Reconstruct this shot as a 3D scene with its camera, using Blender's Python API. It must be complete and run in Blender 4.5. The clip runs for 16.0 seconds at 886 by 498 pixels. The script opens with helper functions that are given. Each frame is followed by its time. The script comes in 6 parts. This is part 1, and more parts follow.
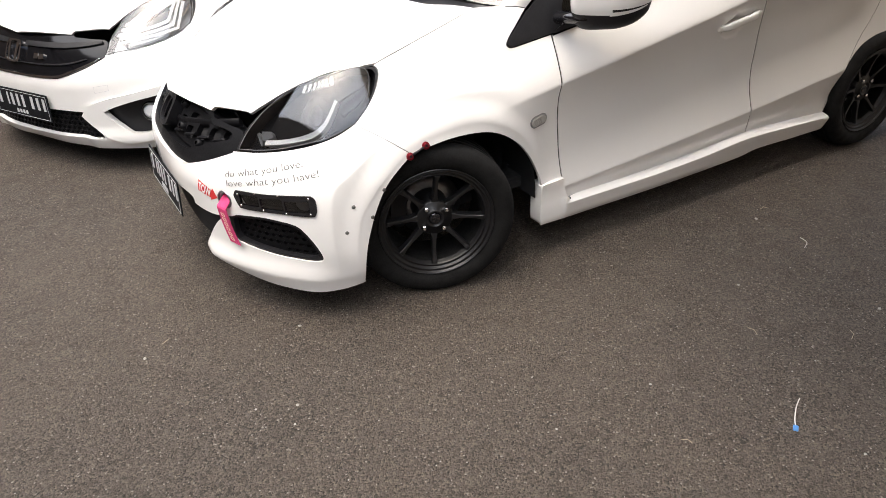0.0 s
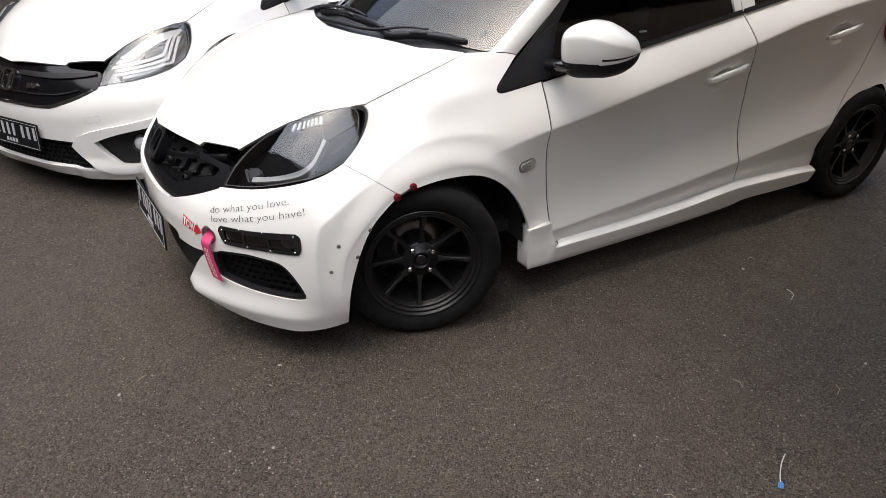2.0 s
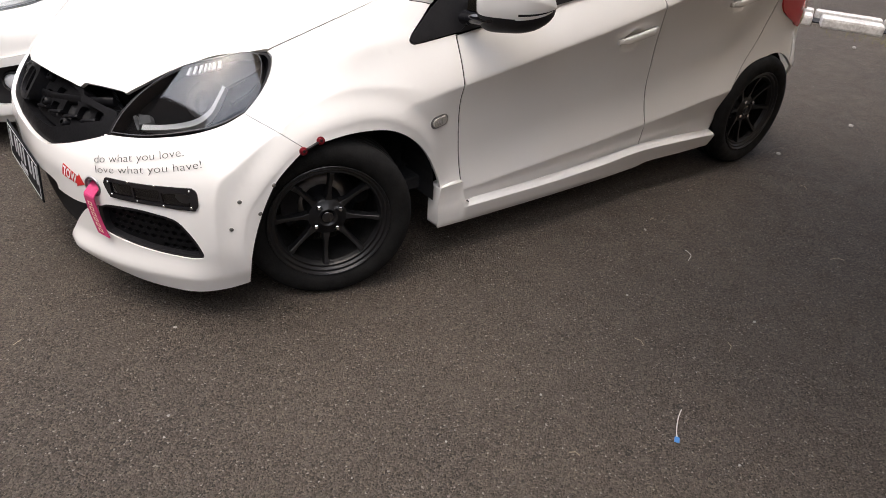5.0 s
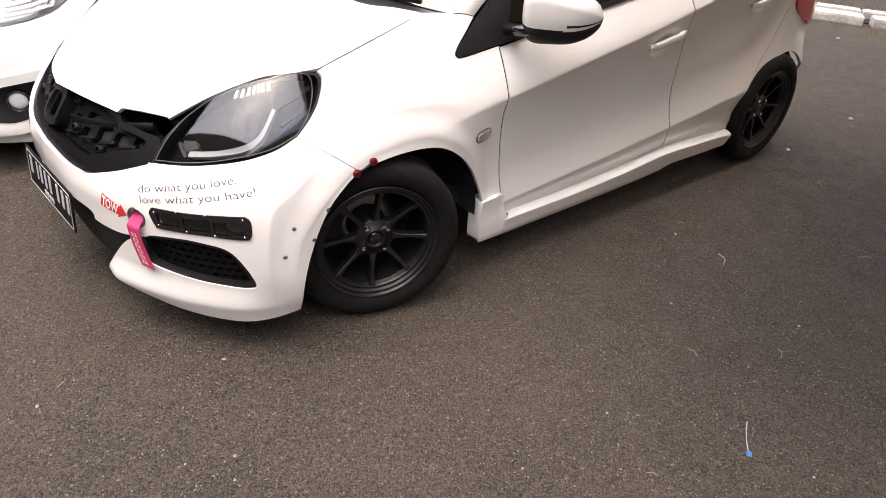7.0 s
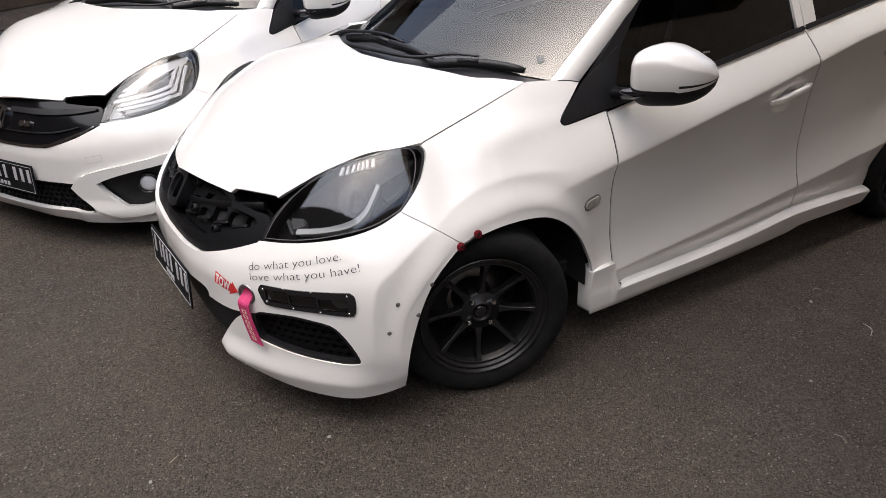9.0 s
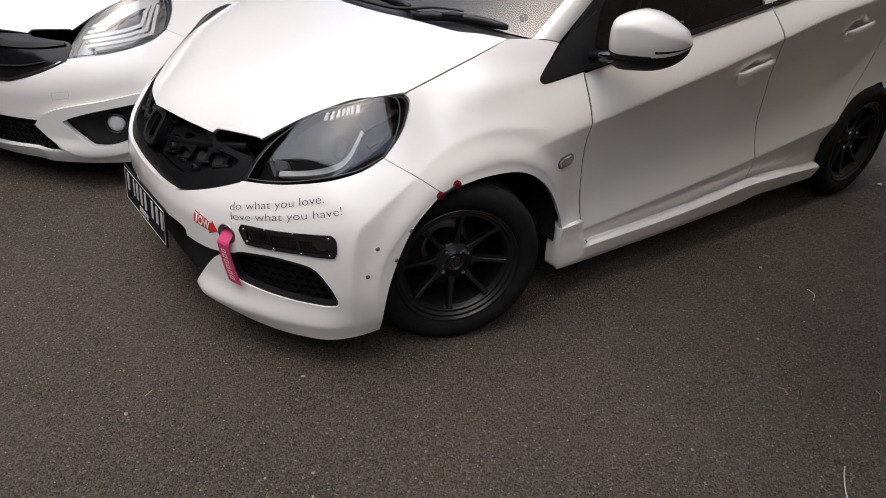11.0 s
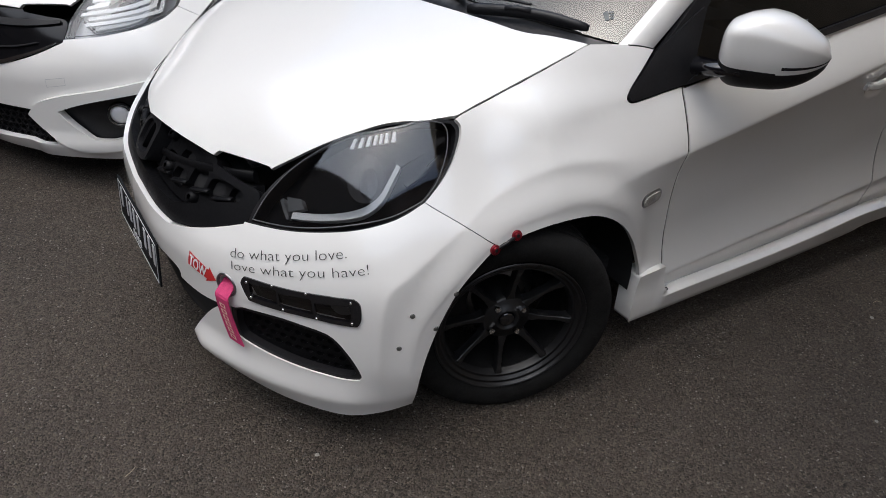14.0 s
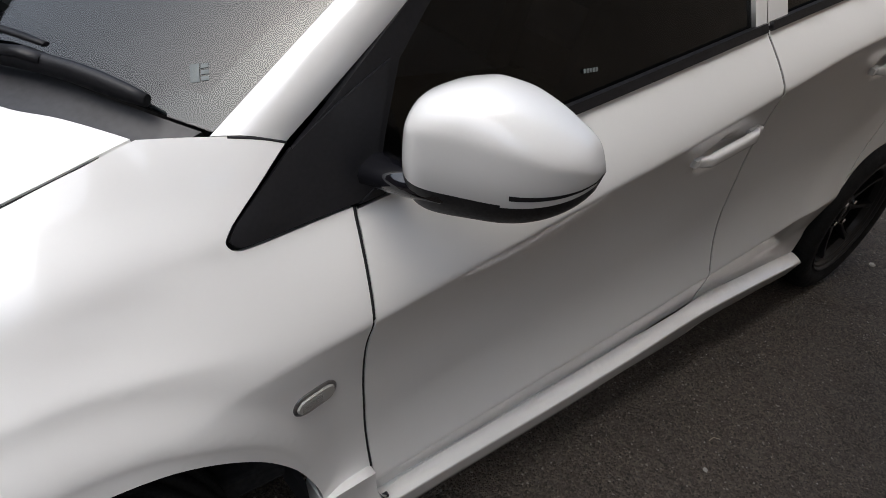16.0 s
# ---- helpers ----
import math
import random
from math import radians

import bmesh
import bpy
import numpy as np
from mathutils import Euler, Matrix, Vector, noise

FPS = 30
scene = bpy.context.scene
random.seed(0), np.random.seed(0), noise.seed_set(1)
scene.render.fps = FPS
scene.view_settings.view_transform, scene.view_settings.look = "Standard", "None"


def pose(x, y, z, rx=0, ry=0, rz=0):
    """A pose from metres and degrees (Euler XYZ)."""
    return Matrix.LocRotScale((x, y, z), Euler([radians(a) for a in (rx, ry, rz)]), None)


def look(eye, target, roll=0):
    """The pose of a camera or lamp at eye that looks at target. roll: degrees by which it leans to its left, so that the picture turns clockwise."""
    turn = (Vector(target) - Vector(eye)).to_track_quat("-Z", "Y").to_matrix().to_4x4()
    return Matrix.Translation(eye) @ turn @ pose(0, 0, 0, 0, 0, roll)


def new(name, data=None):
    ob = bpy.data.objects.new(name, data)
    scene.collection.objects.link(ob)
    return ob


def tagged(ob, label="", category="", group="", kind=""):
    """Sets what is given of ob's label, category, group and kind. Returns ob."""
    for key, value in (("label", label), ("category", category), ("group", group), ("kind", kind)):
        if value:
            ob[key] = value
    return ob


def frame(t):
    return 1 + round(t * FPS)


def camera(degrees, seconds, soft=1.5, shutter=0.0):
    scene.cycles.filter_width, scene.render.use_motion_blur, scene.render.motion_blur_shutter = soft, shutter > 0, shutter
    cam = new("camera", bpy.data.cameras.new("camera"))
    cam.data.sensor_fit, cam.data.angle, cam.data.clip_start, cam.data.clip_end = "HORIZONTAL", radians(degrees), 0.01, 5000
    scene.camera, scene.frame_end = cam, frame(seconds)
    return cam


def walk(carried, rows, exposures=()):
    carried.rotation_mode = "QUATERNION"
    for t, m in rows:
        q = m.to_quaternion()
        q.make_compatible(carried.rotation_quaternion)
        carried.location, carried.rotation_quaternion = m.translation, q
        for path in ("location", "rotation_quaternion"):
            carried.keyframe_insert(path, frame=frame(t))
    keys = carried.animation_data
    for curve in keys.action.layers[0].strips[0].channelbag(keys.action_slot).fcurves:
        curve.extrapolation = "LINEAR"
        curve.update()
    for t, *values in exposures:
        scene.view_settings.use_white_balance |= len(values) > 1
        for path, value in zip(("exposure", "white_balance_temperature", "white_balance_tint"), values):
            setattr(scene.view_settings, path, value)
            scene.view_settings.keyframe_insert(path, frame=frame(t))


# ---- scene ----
cam = camera(65.0, 16.0, soft=0.75)
PATH = [
    (0, (-0.991, -1.832, 1.438), (-0.176, -0.335, 0.391), -2.1),
    (0.5, (-0.976, -1.788, 1.447), (-0.163, -0.278, 0.417), -1.6),
    (1, (-0.971, -1.792, 1.444), (-0.1, -0.277, 0.471), -1.4),
    (1.5, (-0.973, -1.807, 1.438), (-0.108, -0.28, 0.478), -0.6),
    (2, (-0.964, -1.822, 1.44), (-0.099, -0.291, 0.488), -0.0),
    (2.5, (-0.96, -1.811, 1.434), (-0.093, -0.281, 0.481), 0.1),
    (3, (-0.949, -1.807, 1.432), (-0.083, -0.277, 0.477), 0.2),
    (3.5, (-0.942, -1.804, 1.434), (-0.077, -0.276, 0.477), 0.2),
    (4, (-0.925, -1.791, 1.415), (-0.054, -0.269, 0.454), 0.4),
    (4.2, (-0.92, -1.792, 1.413), (-0.01, -0.318, 0.412), 1.6),
    (6.3, (-1.136, -1.619, 1.457), (0.01, -0.373, 0.391), 6.3),
    (6.5, (-1.171, -1.595, 1.461), (-0.017, -0.353, 0.398), 6.1),
    (7, (-1.106, -1.521, 1.447), (0.026, -0.267, 0.377), 5.2),
    (7.5, (-0.979, -1.471, 1.452), (0.107, -0.141, 0.426), 2.9),
    (8, (-0.931, -1.439, 1.438), (0.121, -0.081, 0.414), 1.5),
    (8.5, (-0.939, -1.427, 1.451), (0.086, -0.055, 0.418), 0.4),
    (8.7, (-0.987, -1.451, 1.445), (-0.067, 0.068, 0.524), -1.2),
    (10.8, (-1.159, -1.486, 1.426), (-0.131, -0.097, 0.419), 4.1),
    (11, (-1.157, -1.49, 1.418), (-0.139, -0.092, 0.414), 3.7),
    (11.5, (-1.146, -1.505, 1.421), (-0.138, -0.104, 0.411), 3.5),
    (12, (-1.122, -1.493, 1.419), (-0.1, -0.108, 0.401), 3.7),
    (12.5, (-1.07, -1.464, 1.435), (-0.08, -0.016, 0.475), 1.4),
    (13, (-0.951, -1.406, 1.437), (-0.005, 0.077, 0.486), 1.3),
    (13.5, (-0.914, -1.296, 1.4), (0.007, 0.147, 0.366), 1.8),
    (14, (-0.918, -1.058, 1.411), (-0.015, 0.338, 0.3), 4.3),
    (14.5, (-0.765, -0.967, 1.404), (0.215, 0.299, 0.206), 4.2),
    (15, (-0.499, -0.92, 1.41), (0.611, 0.262, 0.239), 4.8),
    (15.2, (-0.398, -0.872, 1.401), (0.731, 0.293, 0.23), 5.2),
    (15.5, (-0.235, -0.76, 1.365), (0.896, 0.414, 0.206), 6.9),
    (15.6, (-0.182, -0.708, 1.351), (0.958, 0.457, 0.193), 8.6),
    (16, (0.046, -0.591, 1.336), (1.157, 0.587, 0.164), 9.5),
]
EXPOSURES = [(0.0, 1.27, 6350, 8), (0.5, 1.17, 6350, 8), (1.0, 0.92, 6200, 8), (2.0, 0.67, 6150, 8), (4.0, 0.62, 6150, 8), (6.5, 1.32, 6650, 15), (7.5, 0.97, 6450, 13), (8.5, 0.62, 6250, 11), (11.0, 0.20, 6150, 10), (12.0, 0.28, 6050, 9), (13.0, 0.18, 5950, 8), (14.0, 0.04, 5850, 7), (14.5, -0.12, 5850, 7), (15.2, -0.06, 5850, 7), (15.5, 0.08, 5880, 7), (16.0, 0.16, 5900, 7)]
walk(cam, [(t, look(eye, target, roll)) for t, eye, target, roll in PATH], EXPOSURES)

# ---- light: an overcast sky and a wide, weak sun ----
SUN_HEIGHT, SUN_TURN = radians(76), radians(-100)
world = bpy.data.worlds.new("sky")
scene.world = world
world.use_nodes = True
wn = world.node_tree
sky = wn.nodes.new("ShaderNodeTexSky")
sky.sky_type, sky.sun_disc = "NISHITA", False
sky.sun_elevation, sky.sun_rotation = SUN_HEIGHT, SUN_TURN
sky.air_density, sky.dust_density, sky.ozone_density = 1.0, 8.0, 1.0
wn.links.new(sky.outputs[0], wn.nodes["Background"].inputs[0])
wn.nodes["Background"].inputs[1].default_value = 0.15
sun = new("sun", bpy.data.lights.new("sun", "SUN"))
sun.data.energy, sun.data.angle, sun.data.color = 1.5, radians(105), (1.0, 0.985, 0.965)
sun.matrix_world = look((0, 0, 0), (-math.sin(SUN_TURN) * math.cos(SUN_HEIGHT), -math.cos(SUN_TURN) * math.cos(SUN_HEIGHT), -math.sin(SUN_HEIGHT)))


# ---- materials ----
def material(name, colour, rough=0.5, metal=0.0, coat=0.0, spec=0.5, vary=0.0, scale=20.0, bump=0.0, bump_scale=200.0, second=None):
    """A plain surface whose colour wanders at two scales, with a fine relief."""
    m = bpy.data.materials.new(name)
    m.use_nodes = True
    t = m.node_tree
    b = t.nodes["Principled BSDF"]
    b.inputs["Roughness"].default_value, b.inputs["Metallic"].default_value = rough, metal
    b.inputs["Coat Weight"].default_value, b.inputs["Coat Roughness"].default_value = coat, 0.03
    b.inputs["Specular IOR Level"].default_value, b.inputs["Coat IOR"].default_value = spec, 1.6
    b.inputs["Base Color"].default_value = (*colour, 1)
    where = t.nodes.new("ShaderNodeTexCoord")
    if vary:
        big, small = t.nodes.new("ShaderNodeTexNoise"), t.nodes.new("ShaderNodeTexNoise")
        for n, k in ((big, scale), (small, scale * 9)):
            n.inputs["Scale"].default_value, n.inputs["Detail"].default_value = k, 5
            t.links.new(where.outputs["Object"], n.inputs["Vector"])
        add = t.nodes.new("ShaderNodeMath")
        add.operation = "ADD"
        t.links.new(big.outputs[0], add.inputs[0])
        t.links.new(small.outputs[0], add.inputs[1])
        ramp = t.nodes.new("ShaderNodeMapRange")
        ramp.inputs["From Min"].default_value, ramp.inputs["From Max"].default_value = 0.75, 1.25
        t.links.new(add.outputs[0], ramp.inputs["Value"])
        mix = t.nodes.new("ShaderNodeMix")
        mix.data_type = "RGBA"
        other = second or tuple(c * (1 - vary) for c in colour)
        mix.inputs[6].default_value, mix.inputs[7].default_value = (*colour, 1), (*other, 1)
        t.links.new(ramp.outputs[0], mix.inputs[0])
        t.links.new(mix.outputs[2], b.inputs["Base Color"])
        rr = t.nodes.new("ShaderNodeMapRange")
        rr.inputs["From Min"].default_value, rr.inputs["From Max"].default_value = 0.75, 1.25
        rr.inputs["To Min"].default_value, rr.inputs["To Max"].default_value = rough * 0.85, min(rough * 1.2, 1)
        t.links.new(add.outputs[0], rr.inputs["Value"])
        if not coat:
            t.links.new(rr.outputs[0], b.inputs["Roughness"])
    if bump:
        n, d = t.nodes.new("ShaderNodeTexNoise"), t.nodes.new("ShaderNodeBump")
        n.inputs["Scale"].default_value, n.inputs["Detail"].default_value = bump_scale, 4
        d.inputs["Strength"].default_value, d.inputs["Distance"].default_value = bump, 0.002
        t.links.new(where.outputs["Object"], n.inputs["Vector"])
        t.links.new(n.outputs[0], d.inputs["Height"])
        t.links.new(d.outputs[0], b.inputs["Normal"])
    return m


def clear(name, tint, gloss=1.5):
    """A thin pane: it lets light straight through, tinted, and mirrors by its slant."""
    m = bpy.data.materials.new(name)
    m.use_nodes = True
    t = m.node_tree
    t.nodes.remove(t.nodes["Principled BSDF"])
    mix, thru, shine, f = (t.nodes.new("ShaderNode" + k) for k in ("MixShader", "BsdfTransparent", "BsdfGlossy", "Fresnel"))
    thru.inputs[0].default_value = (*tint, 1)
    shine.inputs["Roughness"].default_value = 0.045
    f.inputs[0].default_value = gloss
    t.links.new(f.outputs[0], mix.inputs[0])
    t.links.new(thru.outputs[0], mix.inputs[1])
    t.links.new(shine.outputs[0], mix.inputs[2])
    t.links.new(mix.outputs[0], t.nodes["Material Output"].inputs[0])
    return m


PAINT = material("white_paint", (0.82, 0.815, 0.795), 0.30, coat=1.0, vary=0.02, scale=2.5, second=(0.816, 0.81, 0.789))
PLASTIC = material("black_plastic", (0.010, 0.010, 0.012), 0.45, spec=0.4, vary=0.3, scale=14, bump=0.15, bump_scale=500)
SATIN = material("satin_black", (0.011, 0.011, 0.013), 0.45, vary=0.35, scale=18, spec=0.35)
GLOSSY = material("gloss_black", (0.006, 0.006, 0.008), 0.06, coat=0.5)
CAVITY = material("dark_cavity", (0.006, 0.006, 0.007), 0.8)
RUBBER = material("tyre_rubber", (0.007, 0.007, 0.007), 0.85, spec=0.25, vary=0.35, scale=25, bump=0.25, bump_scale=300)
RIM = material("black_wheel_paint", (0.009, 0.009, 0.010), 0.42, vary=0.4, scale=30)
RIM_LIP = material("bare_rim_lip", (0.06, 0.06, 0.063), 0.3, metal=0.8, vary=0.4, scale=40)
CHROME = material("chrome", (0.75, 0.76, 0.78), 0.10, metal=1.0)
STEEL = material("brushed_steel", (0.35, 0.35, 0.36), 0.35, metal=1.0, vary=0.3, scale=60)
RIVET = material("grey_rivet", (0.16, 0.16, 0.15), 0.42, metal=0.7)
RED = material("anodised_red", (0.20, 0.010, 0.02), 0.3, metal=0.6)
PINK = material("pink_webbing", (0.60, 0.045, 0.17), 0.75, vary=0.25, scale=60, bump=0.5, bump_scale=700)
PINK_PRINT = material("pale_cream_print", (0.86, 0.62, 0.50), 0.7)
DECAL_RED = material("red_vinyl", (0.62, 0.03, 0.03), 0.35)
DECAL_WHITE = material("white_vinyl", (0.82, 0.82, 0.80), 0.35)
DECAL_GREY = material("grey_vinyl", (0.045, 0.045, 0.045), 0.45)
PLATE = material("plate_black", (0.008, 0.009, 0.011), 0.6, vary=0.3, scale=20, spec=0.15)
PLATE_WHITE = material("plate_white", (0.50, 0.51, 0.52), 0.45)
LAMP_HOUSE = material("smoked_housing", (0.006, 0.006, 0.007), 0.8, spec=0.12)
COWL = material("weathered_cowl_plastic", (0.030, 0.030, 0.033), 0.42, vary=0.3, scale=12)
GRILLE_GLOSS = material("gloss_black_moulding", (0.005, 0.005, 0.006), 0.10, spec=0.35)
# darker than the rim: the shade inside the wheel is put into this colour
BARREL = material("shade_dark_wheel_barrel", (0.006, 0.006, 0.006), 0.75, spec=0.2, vary=0.4, scale=30)
GRILLE = material("dull_black_moulding", (0.005, 0.005, 0.006), 0.5, spec=0.16, vary=0.3, scale=20)
LAMP_SILVER = material("lamp_reflector", (0.80, 0.81, 0.83), 0.42, metal=0.1)
LAMP_STRIP = material("frosted_strip", (0.55, 0.56, 0.57), 0.35)
LAMP_FIN = material("white_light_guide", (0.86, 0.87, 0.88), 0.25, coat=0.4)
LAMP_DULL = material("dulled_reflector", (0.05, 0.05, 0.053), 0.4, metal=0.5)
LAMP_TRIM = material("grey_lamp_trim", (0.10, 0.10, 0.105), 0.4)
TAIL_RED = material("red_lens", (0.70, 0.012, 0.015), 0.12, coat=0.6)
REPEATER = material("clear_ribbed_lens", (0.42, 0.41, 0.38), 0.2, coat=0.6)
# the lens colour about halved, shade between the ribs put in as colour
REPEATER_RIB = material("shaded_lens_rib", (0.20, 0.19, 0.175), 0.3)
LENS = clear("headlight_lens", (0.88, 0.89, 0.90), 2.0)
WINDSCREEN = clear("windscreen_glass", (0.42, 0.46, 0.45), 1.74)
SMOKED = clear("smoked_cover", (0.45, 0.45, 0.46), 1.8)
SIDE_GLASS = clear("tinted_glass", (0.10, 0.11, 0.12), 1.44)
FABRIC = material("dark_cabin", (0.012, 0.012, 0.013), 0.9, vary=0.3, scale=9)


# ---- mesh helpers ----
def thing(name, label, category, group="", kind=""):
    return tagged(new(name), label, category, group, kind)


def part(name, mesh, mat, parent=None, label=""):
    """Links a mesh or a bmesh as one object under a thing or a part."""
    if isinstance(mesh, bmesh.types.BMesh):
        data = bpy.data.meshes.new(name)
        mesh.to_mesh(data)
        mesh.free()
        mesh = data
    if mat and not mesh.materials:
        mesh.materials.append(mat)
    ob = new(name, mesh)
    if parent:
        ob.parent = parent
    return tagged(ob, label)


def spline(points, per=6):
    """A smooth open line through the points."""
    p = [Vector(q) for q in points]
    if len(p) < 3:
        return [tuple(q) for q in p]
    out = []
    for i in range(len(p) - 1):
        a, b, c, d = p[max(i - 1, 0)], p[i], p[i + 1], p[min(i + 2, len(p) - 1)]
        for k in range(per):
            t = k / per
            out.append(tuple(0.5 * (2 * b + (c - a) * t + (2 * a - 5 * b + 4 * c - d) * t * t + (3 * b - a - 3 * c + d) * t ** 3)))
    return out + [tuple(p[-1])]


def line(*pieces):
    """A closed outline of smooth pieces that meet at corners."""
    out = []
    for piece in pieces:
        for q in spline(piece):
            if not out or (Vector(q) - Vector(out[-1])).length > 1e-4:
                out.append(q)
    if (Vector(out[0]) - Vector(out[-1])).length < 1e-4:
        out.pop()
    return out


def cut(loop, most):
    """The loop with its long edges cut up."""
    out = []
    for i, a in enumerate(loop):
        b = loop[(i + 1) % len(loop)]
        n = max(1, math.ceil(math.dist(a, b) / most))
        out += [(a[0] + (b[0] - a[0]) * k / n, a[1] + (b[1] - a[1]) * k / n) for k in range(n)]
    return out


def inside(q, loops):
    hit = False
    for loop in loops:
        j = len(loop) - 1
        for i in range(len(loop)):
            (x0, y0), (x1, y1) = loop[i], loop[j]
            if (y0 > q[1]) != (y1 > q[1]) and q[0] < (x1 - x0) * (q[1] - y0) / (y1 - y0) + x0:
                hit = not hit
            j = i
    return hit


def sheet_mesh(name, loop, fn, lift=0.0, depth=0.012, fine=0.025, holes=(), roll=0.0, folds=(), even=0.004):
    """A panel: the outline, filled with a grid, laid on the surface fn, with turned-in edges."""
    from mathutils.geometry import delaunay_2d_cdt
    loops = [cut(l, fine) for l in (loop, *holes)]
    pts, edges = [], []
    for l in loops:
        n = len(pts)
        pts += [Vector(q) for q in l]
        edges += [(n + i, n + (i + 1) % len(l)) for i in range(len(l))]
    rim = len(pts)
    us, vs = [q[0] for q in loops[0]], [q[1] for q in loops[0]]
    near = set()
    for fold in folds:
        for i, (a, c) in enumerate(fold):
            run = Vector(fold[min(i + 1, len(fold) - 1)]) - Vector(fold[max(i - 1, 0)])
            side = Vector((-run.y, run.x)).normalized()
            for d in (-0.007, -0.002, 0.002, 0.007):
                q = Vector((a, c)) + side * d
                if inside(q, loops):
                    pts.append(q)
            near |= {(int(a / fine) + i, int(c / fine) + j) for i in (-1, 0, 1) for j in (-1, 0, 1)}
    u = min(us) + fine / 2
    while u < max(us):
        v = min(vs) + fine / 2
        while v < max(vs):
            if inside((u, v), loops) and not ((int(u / fine), int(v / fine)) in near and any(math.hypot(u - a, v - c) < 0.011 for fold in folds for a, c in fold)):
                pts.append(Vector((u, v)))
            v += fine
        u += fine
    verts, _, faces, *_ = delaunay_2d_cdt(pts, edges, [], 0, 1e-6)
    faces = [f for f in faces if inside((sum(verts[i][0] for i in f) / 3, sum(verts[i][1] for i in f) / 3), loops)]
    e = even
    place, out = [], []
    for q in verts:
        p = Vector(fn(q[0], q[1]))
        n = (Vector(fn(q[0] + e, q[1])) - Vector(fn(q[0] - e, q[1]))).cross(Vector(fn(q[0], q[1] + e)) - Vector(fn(q[0], q[1] - e)))
        n = n.normalized() if n.length > 0 else Vector((0, 0, 1))
        place.append(p + n * lift)
        out.append(n)
    count = {}
    for f in faces:
        for i in range(3):
            a, b = f[i], f[(i + 1) % 3]
            count[(min(a, b), max(a, b))] = count.get((min(a, b), max(a, b)), []) + [(a, b)]
    border = [c[0] for c in count.values() if len(c) == 1]
    mesh_v, mesh_f = list(place), [tuple(f) for f in faces]
    smooth = [True] * len(mesh_f)
    if depth:
        top, low = {}, {}
        for a, b in border:
            for i in (a, b):
                if i not in top:
                    top[i] = len(mesh_v)
                    mesh_v.append(place[i])
                    low[i] = len(mesh_v)
                    mesh_v.append(place[i] - out[i] * depth)
            mesh_f.append((top[b], top[a], low[a], low[b]))
            smooth.append(True)
    if roll:
        for i in {i for ab in border for i in ab}:
            mesh_v[i] = place[i] - out[i] * roll
    mesh = bpy.data.meshes.new(name)
    mesh.from_pydata([tuple(v) for v in mesh_v], [], mesh_f)
    mesh.polygons.foreach_set("use_smooth", smooth)
    mesh.update()
    # true surface normals on the face of the panel; the turned-in edges keep their own
    bend = []
    for k, f in enumerate(mesh_f):
        bend += [tuple(out[i]) for i in f] if k < len(faces) else [(0, 0, 0)] * 4
    if not roll:
        mesh.normals_split_custom_set(bend)
    return mesh


def panel(name, loop, fn, mat, parent, label="", **more):
    return part(name, sheet_mesh(name, loop, fn, **more), mat, parent, label)


def flip_mesh(mesh):
    """The same panel on the car's other side."""
    m = mesh.copy()
    bm = bmesh.new()
    bm.from_mesh(m)
    for v in bm.verts:
        v.co.y = 2 * MID - v.co.y
    bmesh.ops.reverse_faces(bm, faces=bm.faces)
    bm.to_mesh(m)
    bm.free()
    if "custom_normal" in m.attributes:
        m.attributes.remove(m.attributes["custom_normal"])
    return m


def both(name, loop, fn, mat, parent, label="", **more):
    """A panel and its twin on the other side."""
    a = panel(name, loop, fn, mat, parent, label, **more)
    b = part(name, flip_mesh(a.data), mat, parent, label)
    return a, b


def ring_mesh(profile, segments=48, axis="Y", smooth=True):
    """A turned body: profile of (radius, along)."""
    bm = bmesh.new()
    rings = []
    for k in range(segments):
        a = 2 * math.pi * k / segments
        row = []
        for r, h in profile:
            c, s = r * math.cos(a), r * math.sin(a)
            row.append(bm.verts.new({"Y": (c, h, s), "Z": (c, s, h), "X": (h, c, s)}[axis]))
        rings.append(row)
    for k in range(segments):
        p, q = rings[k], rings[(k + 1) % segments]
        for i in range(len(profile) - 1):
            f = bm.faces.new((p[i], p[i + 1], q[i + 1], q[i]))
            f.smooth = smooth
    bmesh.ops.remove_doubles(bm, verts=bm.verts, dist=1e-5)
    bmesh.ops.recalc_face_normals(bm, faces=bm.faces)
    return bm


def tube(points, radius, sides=8, ends=True, squash=(1, 1), taper=None):
    """A round or flattened bar along a line of places."""
    p = [Vector(q) for q in points]
    bm = bmesh.new()
    rows = []
    for i, c in enumerate(p):
        d = (p[min(i + 1, len(p) - 1)] - p[max(i - 1, 0)]).normalized()
        side = d.cross(Vector((0, 0, 1)))
        side = side.normalized() if side.length > 1e-3 else Vector((1, 0, 0))
        up = side.cross(d)
        r = radius * (taper[i] if taper else 1)
        rows.append([bm.verts.new(c + side * r * squash[0] * math.cos(2 * math.pi * k / sides) + up * r * squash[1] * math.sin(2 * math.pi * k / sides)) for k in range(sides)])
    for a, b in zip(rows, rows[1:]):
        for k in range(sides):
            bm.faces.new((a[k], a[(k + 1) % sides], b[(k + 1) % sides], b[k])).smooth = True
    if ends:
        bm.faces.new(list(reversed(rows[0])))
        bm.faces.new(rows[-1])
    bmesh.ops.recalc_face_normals(bm, faces=bm.faces)
    return bm


